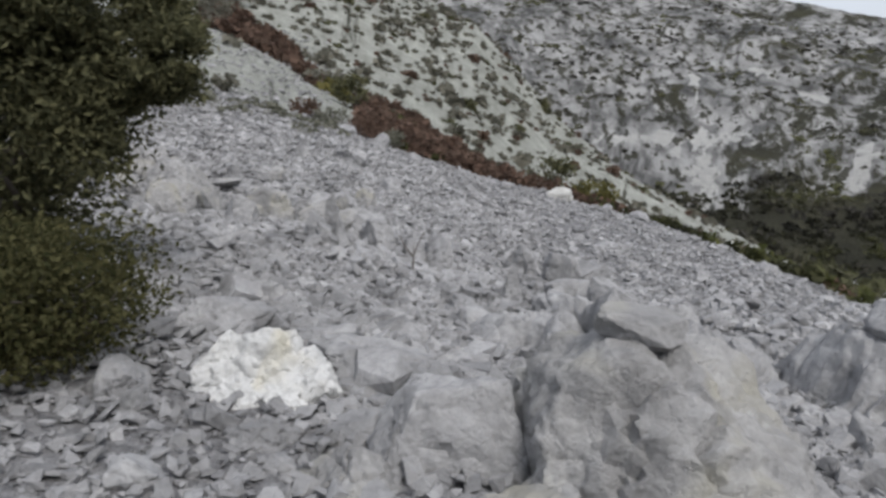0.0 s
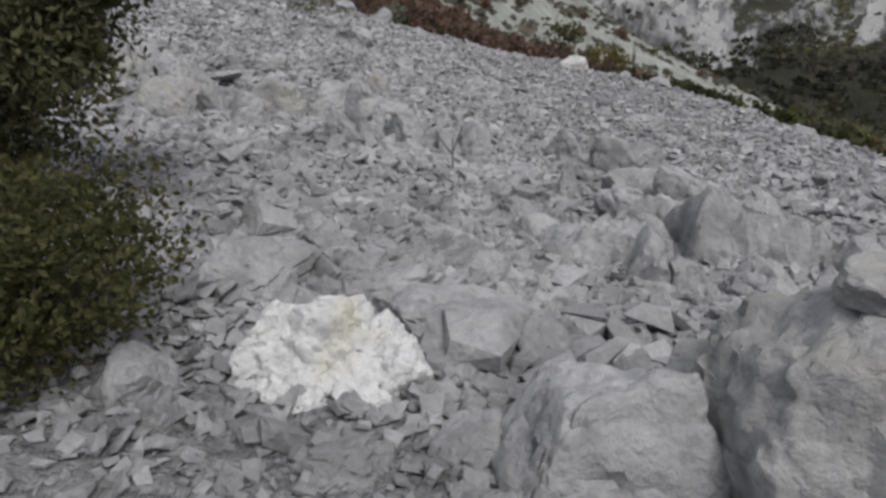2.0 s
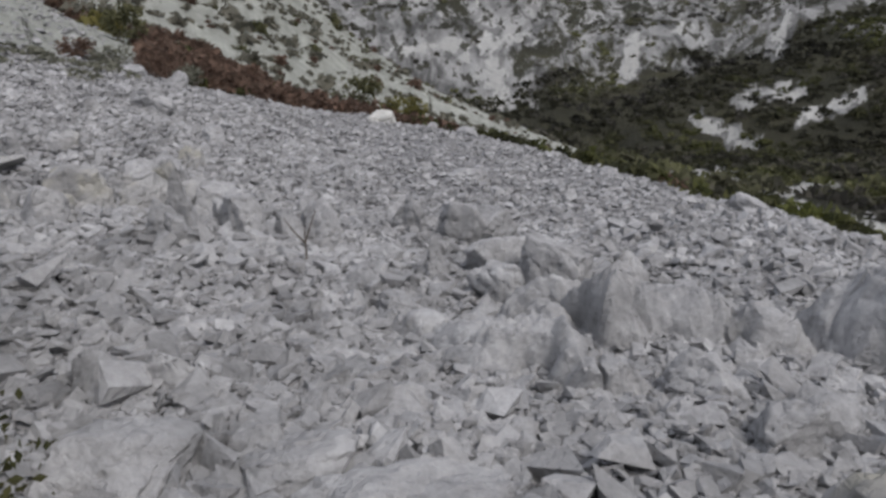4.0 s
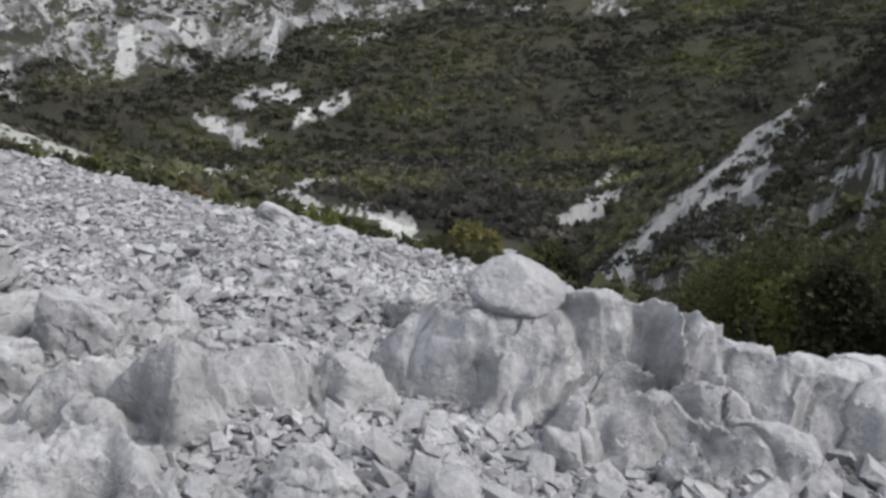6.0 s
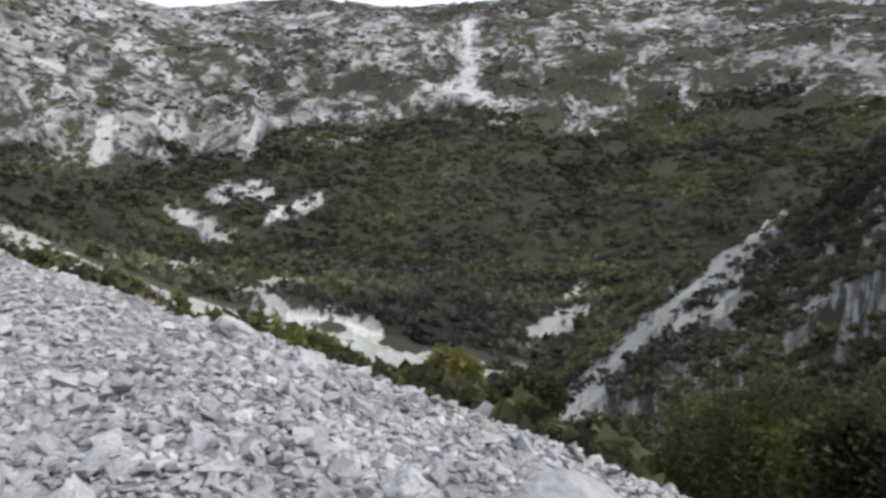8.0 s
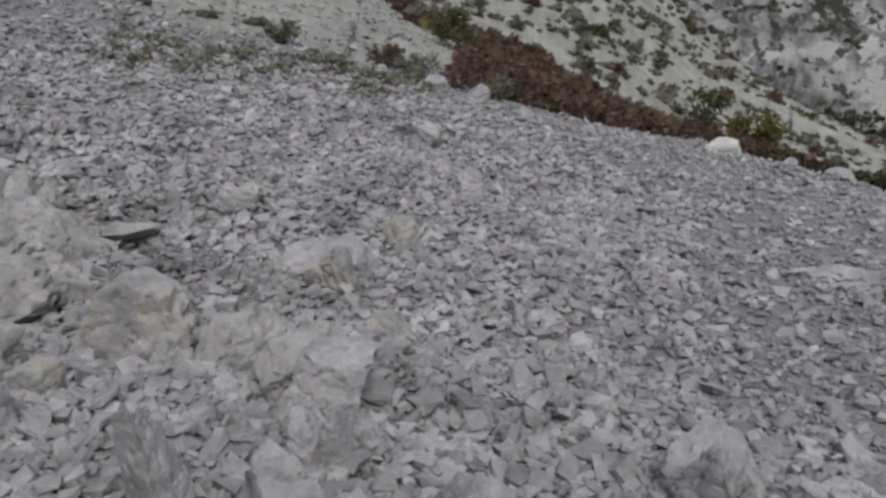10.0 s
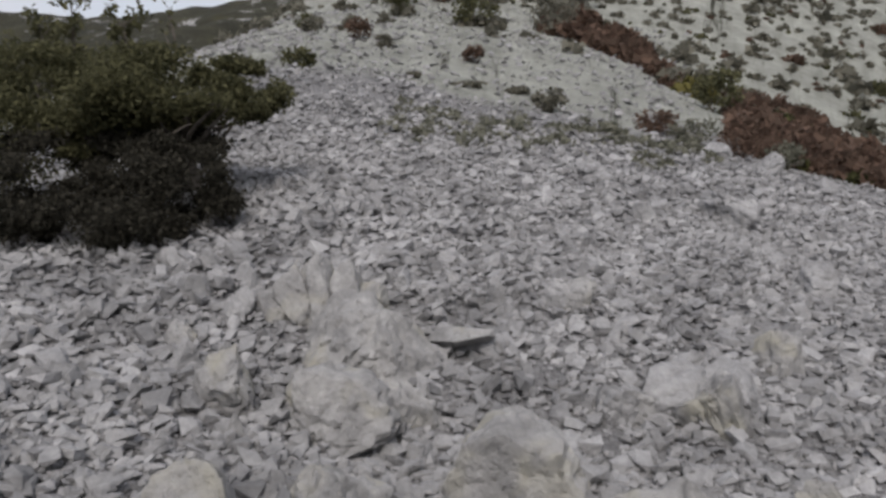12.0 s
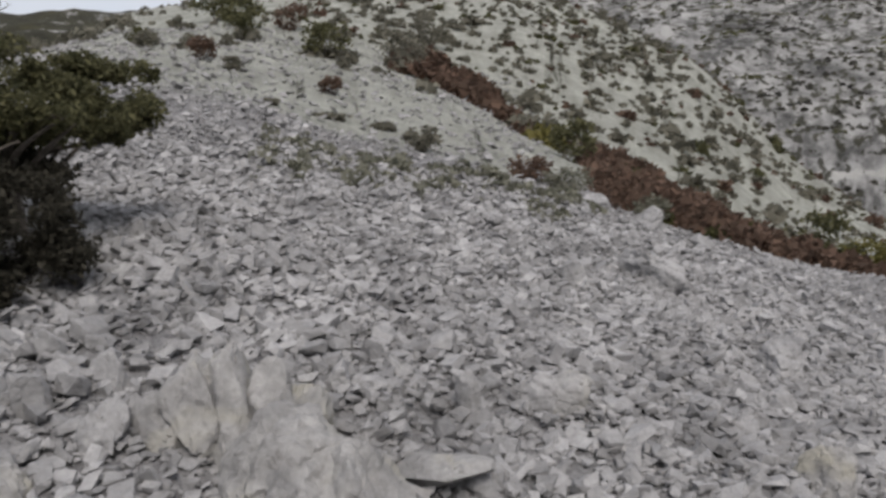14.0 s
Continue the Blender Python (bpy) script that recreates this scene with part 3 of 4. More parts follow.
# blocks passed on the way round
for k, (x, y, top, w) in enumerate([(1.58, 9.73, -0.65, 0.60), (1.10, 10.27, -0.69, 0.54), (-0.08, 9.21, -0.35, 0.51), (-0.78, 8.99, -0.09, 0.48), (-1.27, 8.93, 0.19, 0.28), (-0.39, 9.10, -0.37, 0.35), (-2.01, 12.86, -0.36, 0.62), (-0.83, 9.77, -0.32, 0.18)]):
    stone_block(x, y, top + 0.01, w * 1.08, 330 + k, turn=29 * k + 10, tilt=(6 * (k % 3 - 1), 5 * (k % 2)), joints=0.07)

# the train of boulders of the last stretch
for k, (x, y, top, w) in enumerate([(-2.57, 11.01, -0.04, 0.78), (-1.82, 10.83, -0.19, 0.56), (-1.35, 10.61, -0.27, 0.62), (-3.03, 10.06, 0.09, 0.54), (-3.54, 9.72, 0.17, 0.52), (-3.96, 11.32, 0.02, 0.80), (-3.63, 11.62, -0.18, 0.36),
                                    (-1.83, 12.72, -0.37, 0.54), (-2.43, 12.57, -0.44, 0.46), (-4.62, 11.04, 0.19, 0.46), (-2.48, 9.80, -0.12, 0.32), (-2.22, 10.66, -0.38, 0.29), (-1.09, 11.79, -0.64, 0.40), (-1.46, 13.87, -0.43, 0.38),
                                    (-3.15, 13.96, -0.06, 0.42), (-5.55, 11.62, 0.15, 0.21), (-4.30, 10.75, -0.11, 0.16), (-4.47, 12.31, 0.19, 0.64), (-3.97, 12.15, 0.13, 0.62), (-4.15, 11.49, -0.04, 0.50), (-4.35, 12.22, 0.20, 0.87)]):
    stone_block(x, y, top + 0.03, w * 1.12, 210 + k, WARM, "weathered beige-grey limestone boulder bedded in the scree", turn=41 * k, tilt=(9 * (k % 3 - 1), 7 * (k % 2)), tall=1.5, rough=0.06, cuts=12 if k < 17 else 8, soft=0.022 if k < 17 else 0.04, joints=0.11, flute=0.05)
for k, (x, y, top, w) in enumerate([(-2.42, 19.52, -0.04, 0.81), (-3.35, 18.01, 0.05, 0.35), (-4.55, 13.37, 0.19, 0.21), (-5.61, 11.68, 0.19, 0.15), (-4.78, 11.31, 0.13, 0.20), (-6.57, 12.65, 0.53, 0.17), (-5.19, 11.30, 0.14, 0.24),
                                    (-5.72, 12.63, 0.40, 0.20), (-6.21, 12.73, 0.48, 0.17), (-1.21, 17.02, -0.56, 0.58), (-3.74, 13.60, 0.06, 0.17), (1.78, 9.93, -0.84, 0.84), (1.07, 10.07, -0.60, 0.45), (3.78, 16.69, -1.80, 0.92),
                                    (-0.97, 9.75, -0.32, 0.30), (-5.4, 12.1, 0.30, 0.24), (-5.9, 12.2, 0.40, 0.20), (-2.43, 12.54, -0.41, 0.40), (-1.67, 12.92, -0.37, 0.53), (-3.24, 13.98, -0.02, 0.38)]):
    stone_block(x, y, top + 0.02, w * 1.15, 240 + k, turn=47 * k, tilt=(9 * (k % 3 - 1), 7 * (k % 2)), tall=1.45)
# a slab that juts out over a hollow
boulder(-3.66, 12.70, -0.11, (0.56, 0.44, 0.15), 290, WARM, FLAT_SLAB, turn=-12, tilt=(3, -3), rough=0.03, soft=0.015, ledges=0.0, flute=0.0, planes=[((0, 0, 1), 0.45), ((0, 0, -1), 0.45)])

# upright fins of bedded rock, fanned out from one root
fin_rock = tagged(new("finned_rock"), "fan of upright bedded limestone fins standing in the scree", "boulder")
fin_rock.matrix_basis = pose(-4.90, 12.55, ground_at(-4.90, 12.55) - 0.16)
for k, (lean, back, wide, high, dx) in enumerate([(-30, 6, 0.46, 0.46, -0.20), (-12, 2, 0.52, 0.58, -0.08), (2, -3, 0.60, 0.62, 0.04), (16, 3, 0.60, 0.56, 0.18), (30, -2, 0.56, 0.44, 0.30), (8, -24, 0.56, 0.44, 0.10), (-60, 0, 0.40, 0.50, -0.26)]):
    fin = new("fin", rock_mesh("fin", 700 + k, (0.40 if k < 6 else 0.16, wide * 1.2, high * 1.35), WARM, cuts=11, soft=0.02, rough=0.06, ledges=0.03, flute=0.02))
    fin.parent = fin_rock
    fin.matrix_basis = pose(dx * 0.8, dx * 0.35, 0, back, lean, 24) @ pose(0, 0, high * 0.45)


def crest_block(x, y, up, w, seed, mat=None, label="small angular boulder on the crest of the scree"):
    z = ground_at(x, y)
    return boulder(x, y, z + up, (w, w * 0.8, up * 1.7), seed, mat or GREY, label, group="crest boulders", turn=61 * seed)


crest_block(4.75, 31.2, 0.55, 1.25, 251, CREAM, "pale blocky boulder on the crest of the scree")
for k, (x, y, up, w) in enumerate([(-2.3, 26.9, 0.50, 0.8), (-1.1, 27.2, 0.32, 0.7), (0.6, 28.0, 0.25, 0.6), (2.4, 29.8, 0.30, 0.6), (3.3, 30.3, 0.28, 0.4), (7.5, 29.0, 0.3, 0.9), (9.6, 25.5, 0.3, 0.8), (8.9, 20.4, 0.35, 0.9), (-3.6, 27.6, 0.35, 0.9), (10.4, 17.4, 0.35, 0.7), (6.6, 30.6, 0.25, 0.6), (8.6, 14.0, 0.35, 0.8), (7.9, 11.6, 0.3, 0.9)]):
    crest_block(x, y, up, w, 260 + k)

# ---- plants ----
def leaf_material(name, dark, light, patchy=0.0):
    m, nt, bsdf = material(name)
    g = nt.nodes.new("ShaderNodeNewGeometry")
    col = ramp(nt, g.outputs["Random Per Island"], [(0.0, dark), (1.0, light)])
    if patchy:
        stand = ramp(nt, noise_node(nt, g.outputs["Position"], patchy, 5, 0.6), [(0.36, (0.42, 0.41, 0.48)), (0.5, (0.85, 0.83, 0.80)), (0.64, (1.55, 1.62, 0.95))])
        col = mix(nt, 1.0, col, stand, "MULTIPLY")
    nt.links.new(col, bsdf.inputs["Base Color"])
    bsdf.inputs["Roughness"].default_value = 0.7
    bsdf.inputs["Specular IOR Level"].default_value = 0.12
    # light passes through the thin blades
    thin = nt.nodes.new("ShaderNodeBsdfTranslucent")
    nt.links.new(col, thin.inputs["Color"])
    both = nt.nodes.new("ShaderNodeMixShader")
    both.inputs["Fac"].default_value = 0.42
    nt.links.new(bsdf.outputs["BSDF"], both.inputs[1])
    nt.links.new(thin.outputs["BSDF"], both.inputs[2])
    nt.links.new(both.outputs["Shader"], nt.nodes["Material Output"].inputs["Surface"])
    return m


def bark_material():
    m, nt, bsdf = material("bark")
    p = coords(nt)
    nt.links.new(ramp(nt, noise_node(nt, p, 18, 6, 0.7), [(0.3, (0.05, 0.042, 0.035)), (0.7, (0.16, 0.14, 0.12))]), bsdf.inputs["Base Color"])
    bsdf.inputs["Roughness"].default_value = 0.9
    bump(nt, noise_node(nt, p, 30, 5), 0.6, 0.01, bsdf)
    return m


BARK = bark_material()
LEAF_DARK = leaf_material("evergreen_leaf", (0.052, 0.055, 0.030), (0.155, 0.150, 0.078))
LEAF_OLIVE = leaf_material("olive_leaf", (0.032, 0.036, 0.014), (0.115, 0.108, 0.048))
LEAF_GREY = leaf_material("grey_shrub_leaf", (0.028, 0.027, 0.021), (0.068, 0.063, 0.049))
LEAF_RED = leaf_material("autumn_leaf", (0.085, 0.060, 0.046), (0.180, 0.118, 0.088))
LEAF_YELLOW = leaf_material("yellow_leaf", (0.085, 0.080, 0.028), (0.19, 0.17, 0.06))
LEAF_HILL = leaf_material("hill_shrub_leaf", (0.115, 0.112, 0.090), (0.225, 0.215, 0.172))
LEAF_WOOD = leaf_material("woodland_leaf", (0.041, 0.042, 0.032), (0.073, 0.074, 0.048), 0.026)
LEAF_SCRUB = leaf_material("valley_scrub_leaf", (0.074, 0.073, 0.061), (0.118, 0.114, 0.097), 0.026)
LEAF_GULLY = leaf_material("gully_tree_leaf", (0.046, 0.051, 0.028), (0.100, 0.102, 0.050), 0.40)
LEAF_DRY = leaf_material("dry_grass_blade", (0.13, 0.132, 0.10), (0.24, 0.238, 0.19))


def leaves(centres, size, rng, long=1.7):
    """One small folded blade, of two triangles, at each centre."""
    n = len(centres)
    u = rng.normal(size=(n, 3))
    u /= np.linalg.norm(u, axis=1, keepdims=True)
    v = np.cross(u, rng.normal(size=(n, 3)))
    v /= np.linalg.norm(v, axis=1, keepdims=True)
    w = np.cross(u, v)
    s = size * rng.uniform(0.6, 1.4, (n, 1))
    quad = np.stack([centres - u * s * long / 2, centres + v * s / 2 + w * s * 0.18, centres + u * s * long / 2, centres - v * s / 2 + w * s * 0.18], 1)
    return quad.reshape(-1, 3), np.arange(n * 4).reshape(-1, 4)


def blades(centres, size, rng):
    """One small triangle at each centre, for plants far off."""
    n = len(centres)
    u = rng.normal(size=(n, 3))
    u /= np.linalg.norm(u, axis=1, keepdims=True)
    v = np.cross(u, rng.normal(size=(n, 3)))
    v /= np.linalg.norm(v, axis=1, keepdims=True)
    s = size * rng.uniform(0.7, 1.4, (n, 1))
    tri = np.stack([centres - u * s * 0.7 - v * s * 0.5, centres + u * s * 0.8, centres - u * s * 0.4 + v * s * 0.7], 1)
    return tri.reshape(-1, 3), np.arange(n * 3).reshape(-1, 3)


def crown_points(n, clumps, radii, rng, spread=0.22, low=-0.9, shell=0.55):
    """Points gathered in uneven clumps within an egg-shaped crown."""
    c = rng.normal(size=(clumps, 3))
    c /= np.linalg.norm(c, axis=1, keepdims=True)
    c *= rng.uniform(shell, 1.0, (clumps, 1)) ** 0.6
    c[:, 2] = np.maximum(c[:, 2], low)
    sizes = rng.uniform(0.5, 1.3, clumps)
    pick = rng.choice(clumps, n, p=sizes / sizes.sum())
    pts = c[pick] + rng.normal(size=(n, 3)) * (spread * sizes[pick])[:, None]
    far = np.linalg.norm(pts, axis=1)
    way = pts / far[:, None]
    edge = 1.0 + 0.22 * vnoise(way[:, 0] * 3.1 + clumps, way[:, 1] * 3.1, way[:, 2] * 3.1, seed=47)
    inner = np.where(far > edge, edge * rng.uniform(0.55, 1.04, n), far)
    return way * inner[:, None] * np.array(radii)


def tube(points, radii, sides=7):
    """A tapered limb along points."""
    pts = np.asarray(points, float)
    verts, faces = [], []
    for i, p in enumerate(pts):
        d = pts[min(i + 1, len(pts) - 1)] - pts[max(i - 1, 0)]
        d /= np.linalg.norm(d) + 1e-9
        a = np.cross(d, [0.31, 0.95, 0.1])
        a /= np.linalg.norm(a) + 1e-9
        b = np.cross(d, a)
        for k in range(sides):
            t = 2 * math.pi * k / sides
            verts.append(p + radii[i] * (math.cos(t) * a + math.sin(t) * b))
    for i in range(len(pts) - 1):
        for k in range(sides):
            q = (k + 1) % sides
            faces.append([i * sides + k, i * sides + q, (i + 1) * sides + q, (i + 1) * sides + k])
    return np.array(verts), np.array(faces)


def limb(start, end, r0, r1, rng, bend=0.15, n=6):
    start, end = np.asarray(start, float), np.asarray(end, float)
    off = rng.normal(size=3) * bend * np.linalg.norm(end - start)
    ts = np.linspace(0, 1, n)
    pts = start + np.outer(ts, end - start) + np.outer(np.sin(ts * math.pi), off)
    return tube(pts, r0 + (r1 - r0) * ts)


def child(name, me, parent, label=""):
    ob = new(name, me)
    ob.parent = parent
    return tagged(ob, label)


def shrub(name, x, y, width, height, mat, label, seed, count=900, leaf=0.05, clumps=26, deep=1.0, sink=0.1, category="shrub", group="", stems=9):
    """A bush: branching stems under an uneven crown of small leaves."""
    rng = np.random.default_rng(seed)
    ob = tagged(new(name), label, category, group)
    ob.matrix_basis = pose(x, y, ground_at(x, y) - sink)
    pts = crown_points(count, clumps, (width / 2, width / 2 * deep, height / 2), rng, shell=0.2) + [0, 0, height * 0.5]
    pts[:, 2] = np.maximum(pts[:, 2], 0.02)
    child("foliage", fast_mesh("foliage", *leaves(pts, leaf, rng), mat), ob)
    for k in range(stems):
        tip = pts[rng.integers(len(pts))]
        rod = limb((rng.normal() * 0.05 * width, rng.normal() * 0.05 * width, 0), tip, 0.015 * width + 0.004, 0.003, rng, 0.1, 5)
        child("stem", fast_mesh("stem", *rod, BARK), ob)
    return ob


def evergreen(x, y, radius, crown_low, crown_top, seed, label, lobes, count=26000, twigs=(), leaf=0.05):
    """A dense evergreen: forked trunk, branches, a crown of lobes (offset, height, radius, half height, share, dry), a few twigs above it."""
    rng = np.random.default_rng(seed)
    ob = tagged(new("evergreen_tree"), label, "tree")
    ob.matrix_basis = pose(x, y, ground_at(x, y) - 0.1)
    trunk = [limb((0.25, 0.1, 0), (0.30, 0.05, crown_low + 0.5), 0.12, 0.08, rng, 0.06), limb((-0.2, 0, 0), (-0.7, 0.1, crown_low + 0.4), 0.09, 0.05, rng, 0.10)]
    child("trunk", fast_mesh("trunk", *join_parts(trunk), BARK), ob, "dark forked trunk")
    mid = (crown_top + crown_low) / 2
    clouds, low = [], []
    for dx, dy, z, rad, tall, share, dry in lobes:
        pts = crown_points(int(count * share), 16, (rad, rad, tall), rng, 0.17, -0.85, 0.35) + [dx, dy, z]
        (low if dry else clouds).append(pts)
    child("crown", fast_mesh("crown", *leaves(np.vstack(clouds), leaf, rng, 2.3), LEAF_DARK), ob)
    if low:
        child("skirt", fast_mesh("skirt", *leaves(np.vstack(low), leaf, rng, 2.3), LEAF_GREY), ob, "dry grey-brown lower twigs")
    for k in range(16):
        a = rng.uniform(0, 2 * math.pi)
        start = (0.28 if k % 2 else -0.6, 0.05, crown_low * rng.uniform(0.6, 1.0) + 0.2)
        end = (0.6 * radius * math.cos(a), 0.55 * radius * math.sin(a), rng.uniform(0.5 * (crown_low + mid), mid))
        child("branch", fast_mesh("branch", *limb(start, end, 0.04, 0.012, rng, 0.12), BARK), ob)
    for k, (dx, dz, lean, bare) in enumerate(twigs):
        root = (dx - lean, 0.1 * k - 0.2, crown_top - 0.4)
        tip = (dx, 0.1 * k - 0.2, dz)
        rods, tuft = [limb(root, tip, 0.02, 0.006, rng, 0.08)], []
        for j in range(8):
            s = np.array(root) + (np.array(tip) - np.array(root)) * rng.uniform(0.45, 1.0)
            e = s + [rng.normal() * 0.13, rng.normal() * 0.12, rng.uniform(0.05, 0.22)]
            rods.append(limb(s, e, 0.007, 0.003, rng, 0.1, 4))
            tuft.append(e + rng.normal(size=(2 if bare else 30, 3)) * 0.05)
        twig = child("twig", fast_mesh("twig", *join_parts(rods), BARK), ob)
        child("twig_leaves", fast_mesh("twig_leaves", *leaves(np.vstack(tuft), 0.045, rng), LEAF_DARK), twig)
    return ob


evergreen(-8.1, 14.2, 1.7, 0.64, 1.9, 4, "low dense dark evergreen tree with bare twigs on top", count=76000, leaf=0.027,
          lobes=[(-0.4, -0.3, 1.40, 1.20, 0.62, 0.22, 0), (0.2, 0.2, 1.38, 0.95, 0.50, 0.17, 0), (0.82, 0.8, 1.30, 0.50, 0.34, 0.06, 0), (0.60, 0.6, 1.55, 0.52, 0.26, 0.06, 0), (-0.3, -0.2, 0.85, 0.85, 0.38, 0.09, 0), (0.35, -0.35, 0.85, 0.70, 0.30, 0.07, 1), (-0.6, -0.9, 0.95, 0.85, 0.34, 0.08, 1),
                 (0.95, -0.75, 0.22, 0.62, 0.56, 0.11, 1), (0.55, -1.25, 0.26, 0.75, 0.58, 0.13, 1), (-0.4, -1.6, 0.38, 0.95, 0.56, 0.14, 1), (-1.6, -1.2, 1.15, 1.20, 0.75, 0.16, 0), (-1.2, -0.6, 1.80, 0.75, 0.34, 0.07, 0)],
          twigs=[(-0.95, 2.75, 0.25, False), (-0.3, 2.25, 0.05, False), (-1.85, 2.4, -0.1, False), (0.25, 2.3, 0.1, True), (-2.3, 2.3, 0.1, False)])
evergreen(-3.42, 5.30, 1.50, 0.15, 2.3, 6, "dense dark evergreen tree at the edge of the scree", count=76000, leaf=0.027,
          lobes=[(0.0, 0.0, 1.15, 1.45, 1.10, 0.74, 0), (1.42, 0.0, 1.62, 0.50, 0.36, 0.09, 0), (0.95, 0.0, 2.0, 0.75, 0.45, 0.17, 0)], twigs=[(0.3, 2.7, 0.1, False)])
shrub("olive_bush", -1.98, 3.55, 1.42, 0.82, LEAF_OLIVE, "olive-green bush with small leaves beside the white rock", 33, 15000, 0.019, 70, stems=22)
shrub("olive_bush", -2.30, 2.95, 1.30, 0.72, LEAF_OLIVE, "low olive-green bush beside the white rock", 34, 8000, 0.019, 46, stems=16)

# single bushes on the ridge
for k, (x, y, w, h, mat, what) in enumerate([(-7.9, 27.9, 1.05, 0.85, LEAF_HILL, "dark"), (-9.9, 30.8, 0.9, 0.35, LEAF_HILL, "low dark"), (-11.4, 29.8, 1.7, 0.22, LEAF_HILL, "low dark"), (-12.6, 28.8, 0.7, 0.22, LEAF_HILL, "low dark"),
                                             (-19.2, 49.4, 3.2, 2.2, LEAF_DARK, "large dark"), (-19.3, 36.7, 1.4, 1.1, LEAF_RED, "russet"), (-17.2, 35.1, 0.9, 0.6, LEAF_HILL, "small grey-green"), (-14.7, 25.9, 1.0, 0.8, LEAF_DARK, "dark"),
                                             (-17.5, 66.0, 3.0, 3.4, LEAF_HILL, "tall dark"), (-17.3, 57.8, 3.4, 2.8, LEAF_HILL, "grey-green"), (-24.7, 49.9, 2.0, 1.6, LEAF_DARK, "dark"), (-13.6, 36.0, 1.0, 0.8, LEAF_RED, "russet"),
                                             (-28.0, 57.0, 3.4, 2.2, LEAF_DARK, "dark"), (-33.0, 62.0, 4.0, 2.4, LEAF_DARK, "dark"), (-26.0, 60.0, 2.6, 2.0, LEAF_RED, "russet"), (-24.0, 40.0, 1.2, 1.0, LEAF_HILL, "grey-green"), (-26.5, 43.0, 1.3, 1.0, LEAF_DARK, "dark"),
                                             (12.0, 60.0, 4.2, 3.0, LEAF_YELLOW, "yellow-green"), (8.2, 57.5, 4.2, 2.8, LEAF_DARK, "dark"), (-5.1, 40.4, 2.4, 1.9, LEAF_DARK, "dark")]):
    shrub("bush", x, y, w, h, mat, what + " bush on the stony ridge", 50 + k, 700, 0.07 * w ** 0.7, 16, group="bushes on the ridge", stems=5)


def scatter(n, seed, a0, a1, r0, r1):
    rng = np.random.default_rng(seed)
    a = np.radians(rng.uniform(a0, a1, n))
    r = np.sqrt(rng.uniform(r0 ** 2, r1 ** 2, n))
    return OX + r * np.sin(a), OY + r * np.cos(a), r, np.degrees(a), rng


def shrub_field(name, xs, ys, widths, rng, mat, label, per=34, leaf=0.16, tall=0.6):
    """Many far shrubs, each a loose tuft of blades, as one mass."""
    zs = land(xs, ys)
    n = len(xs)
    pts = rng.normal(size=(n, per, 3))
    pts /= np.linalg.norm(pts, axis=2, keepdims=True)
    pts *= rng.uniform(0.3, 1.0, (n, per, 1)) ** 0.5
    pts *= rng.uniform(0.7, 1.25, (n, 1, 3))
    pts[:, :, 2] = np.abs(pts[:, :, 2]) * tall * 1.6 - 0.1
    pts = pts * (widths / 2)[:, None, None] + np.stack([xs, ys, zs], -1)[:, None, :]
    size = np.repeat(widths * leaf * 1.6, per)[:, None]
    v, f = blades(pts.reshape(-1, 3), size, rng)
    return tagged(new(name, fast_mesh(name, v, f, mat)), label, "shrubs", kind="stuff")


# the russet thicket along the gully
x, y, r, a, rng = scatter(5200, 61, -18, 27, 36, 66)
mid = by_bearing(a, GULLY_R)
keep = (np.abs(r - mid + 1.0 + 2.5 * vnoise(a * 0.4, a * 0, seed=8)) < 3.6 + 1.6 * vnoise(a * 0.7, a * 0 + 3, seed=4)) & (vnoise(x * 0.25, y * 0.25, seed=12) > -0.35)
hue = np.interp(a, [-18, -10.5, -9.2, -7.8, -1, 2, 4, 7, 8.6, 10, 12, 16, 27], [0.6, 0.5, -0.5, 0.5, 0.6, 0.2, -0.55, -0.55, -1.1, -1.1, 0.3, 0.0, -0.3]) + 0.55 * vnoise(x * 0.3, y * 0.3, seed=15) + 0.35 * rng.normal(size=len(x))
for part_mat, sel, label in ((LEAF_RED, hue > 0.02, "russet autumn thicket along the gully"), (LEAF_HILL, (hue <= 0.02) & (hue > -0.75), "grey-green shrubs along the gully"), (LEAF_YELLOW, hue <= -0.75, "yellow-green shrubs along the gully")):
    k = keep & sel
    shrub_field("gully_thicket", x[k], y[k], rng.uniform(0.8, 2.3, k.sum()), rng, part_mat, label, 46, 0.13)

# shrubs dotted over the hillside behind
x, y, r, a, rng = scatter(6000, 62, -40, 32, 44, 140)
keep = (r > by_bearing(a, GULLY_R) + 4) & (r < by_bearing(a, SPUR_R) * 1.03) & (vnoise(x * 0.09, y * 0.09, seed=17) > -0.62) & (a > -24 - 0.0 * r)
w = rng.uniform(0.35, 0.90, len(x)) * (1 + 1.1 * (rng.uniform(size=len(x)) > 0.88))
tone = rng.uniform(size=len(x))
for part_mat, sel, label in ((LEAF_HILL, tone < 0.82, "grey-green shrubs dotted over the stony hillside"), (LEAF_RED, tone > 0.92, "russet shrubs dotted over the stony hillside"), (LEAF_DARK, (tone >= 0.82) & (tone <= 0.92), "dark shrubs dotted over the stony hillside")):
    k = keep & sel
    shrub_field("hillside_shrubs", x[k], y[k], w[k], rng, part_mat, label, 30, 0.17)
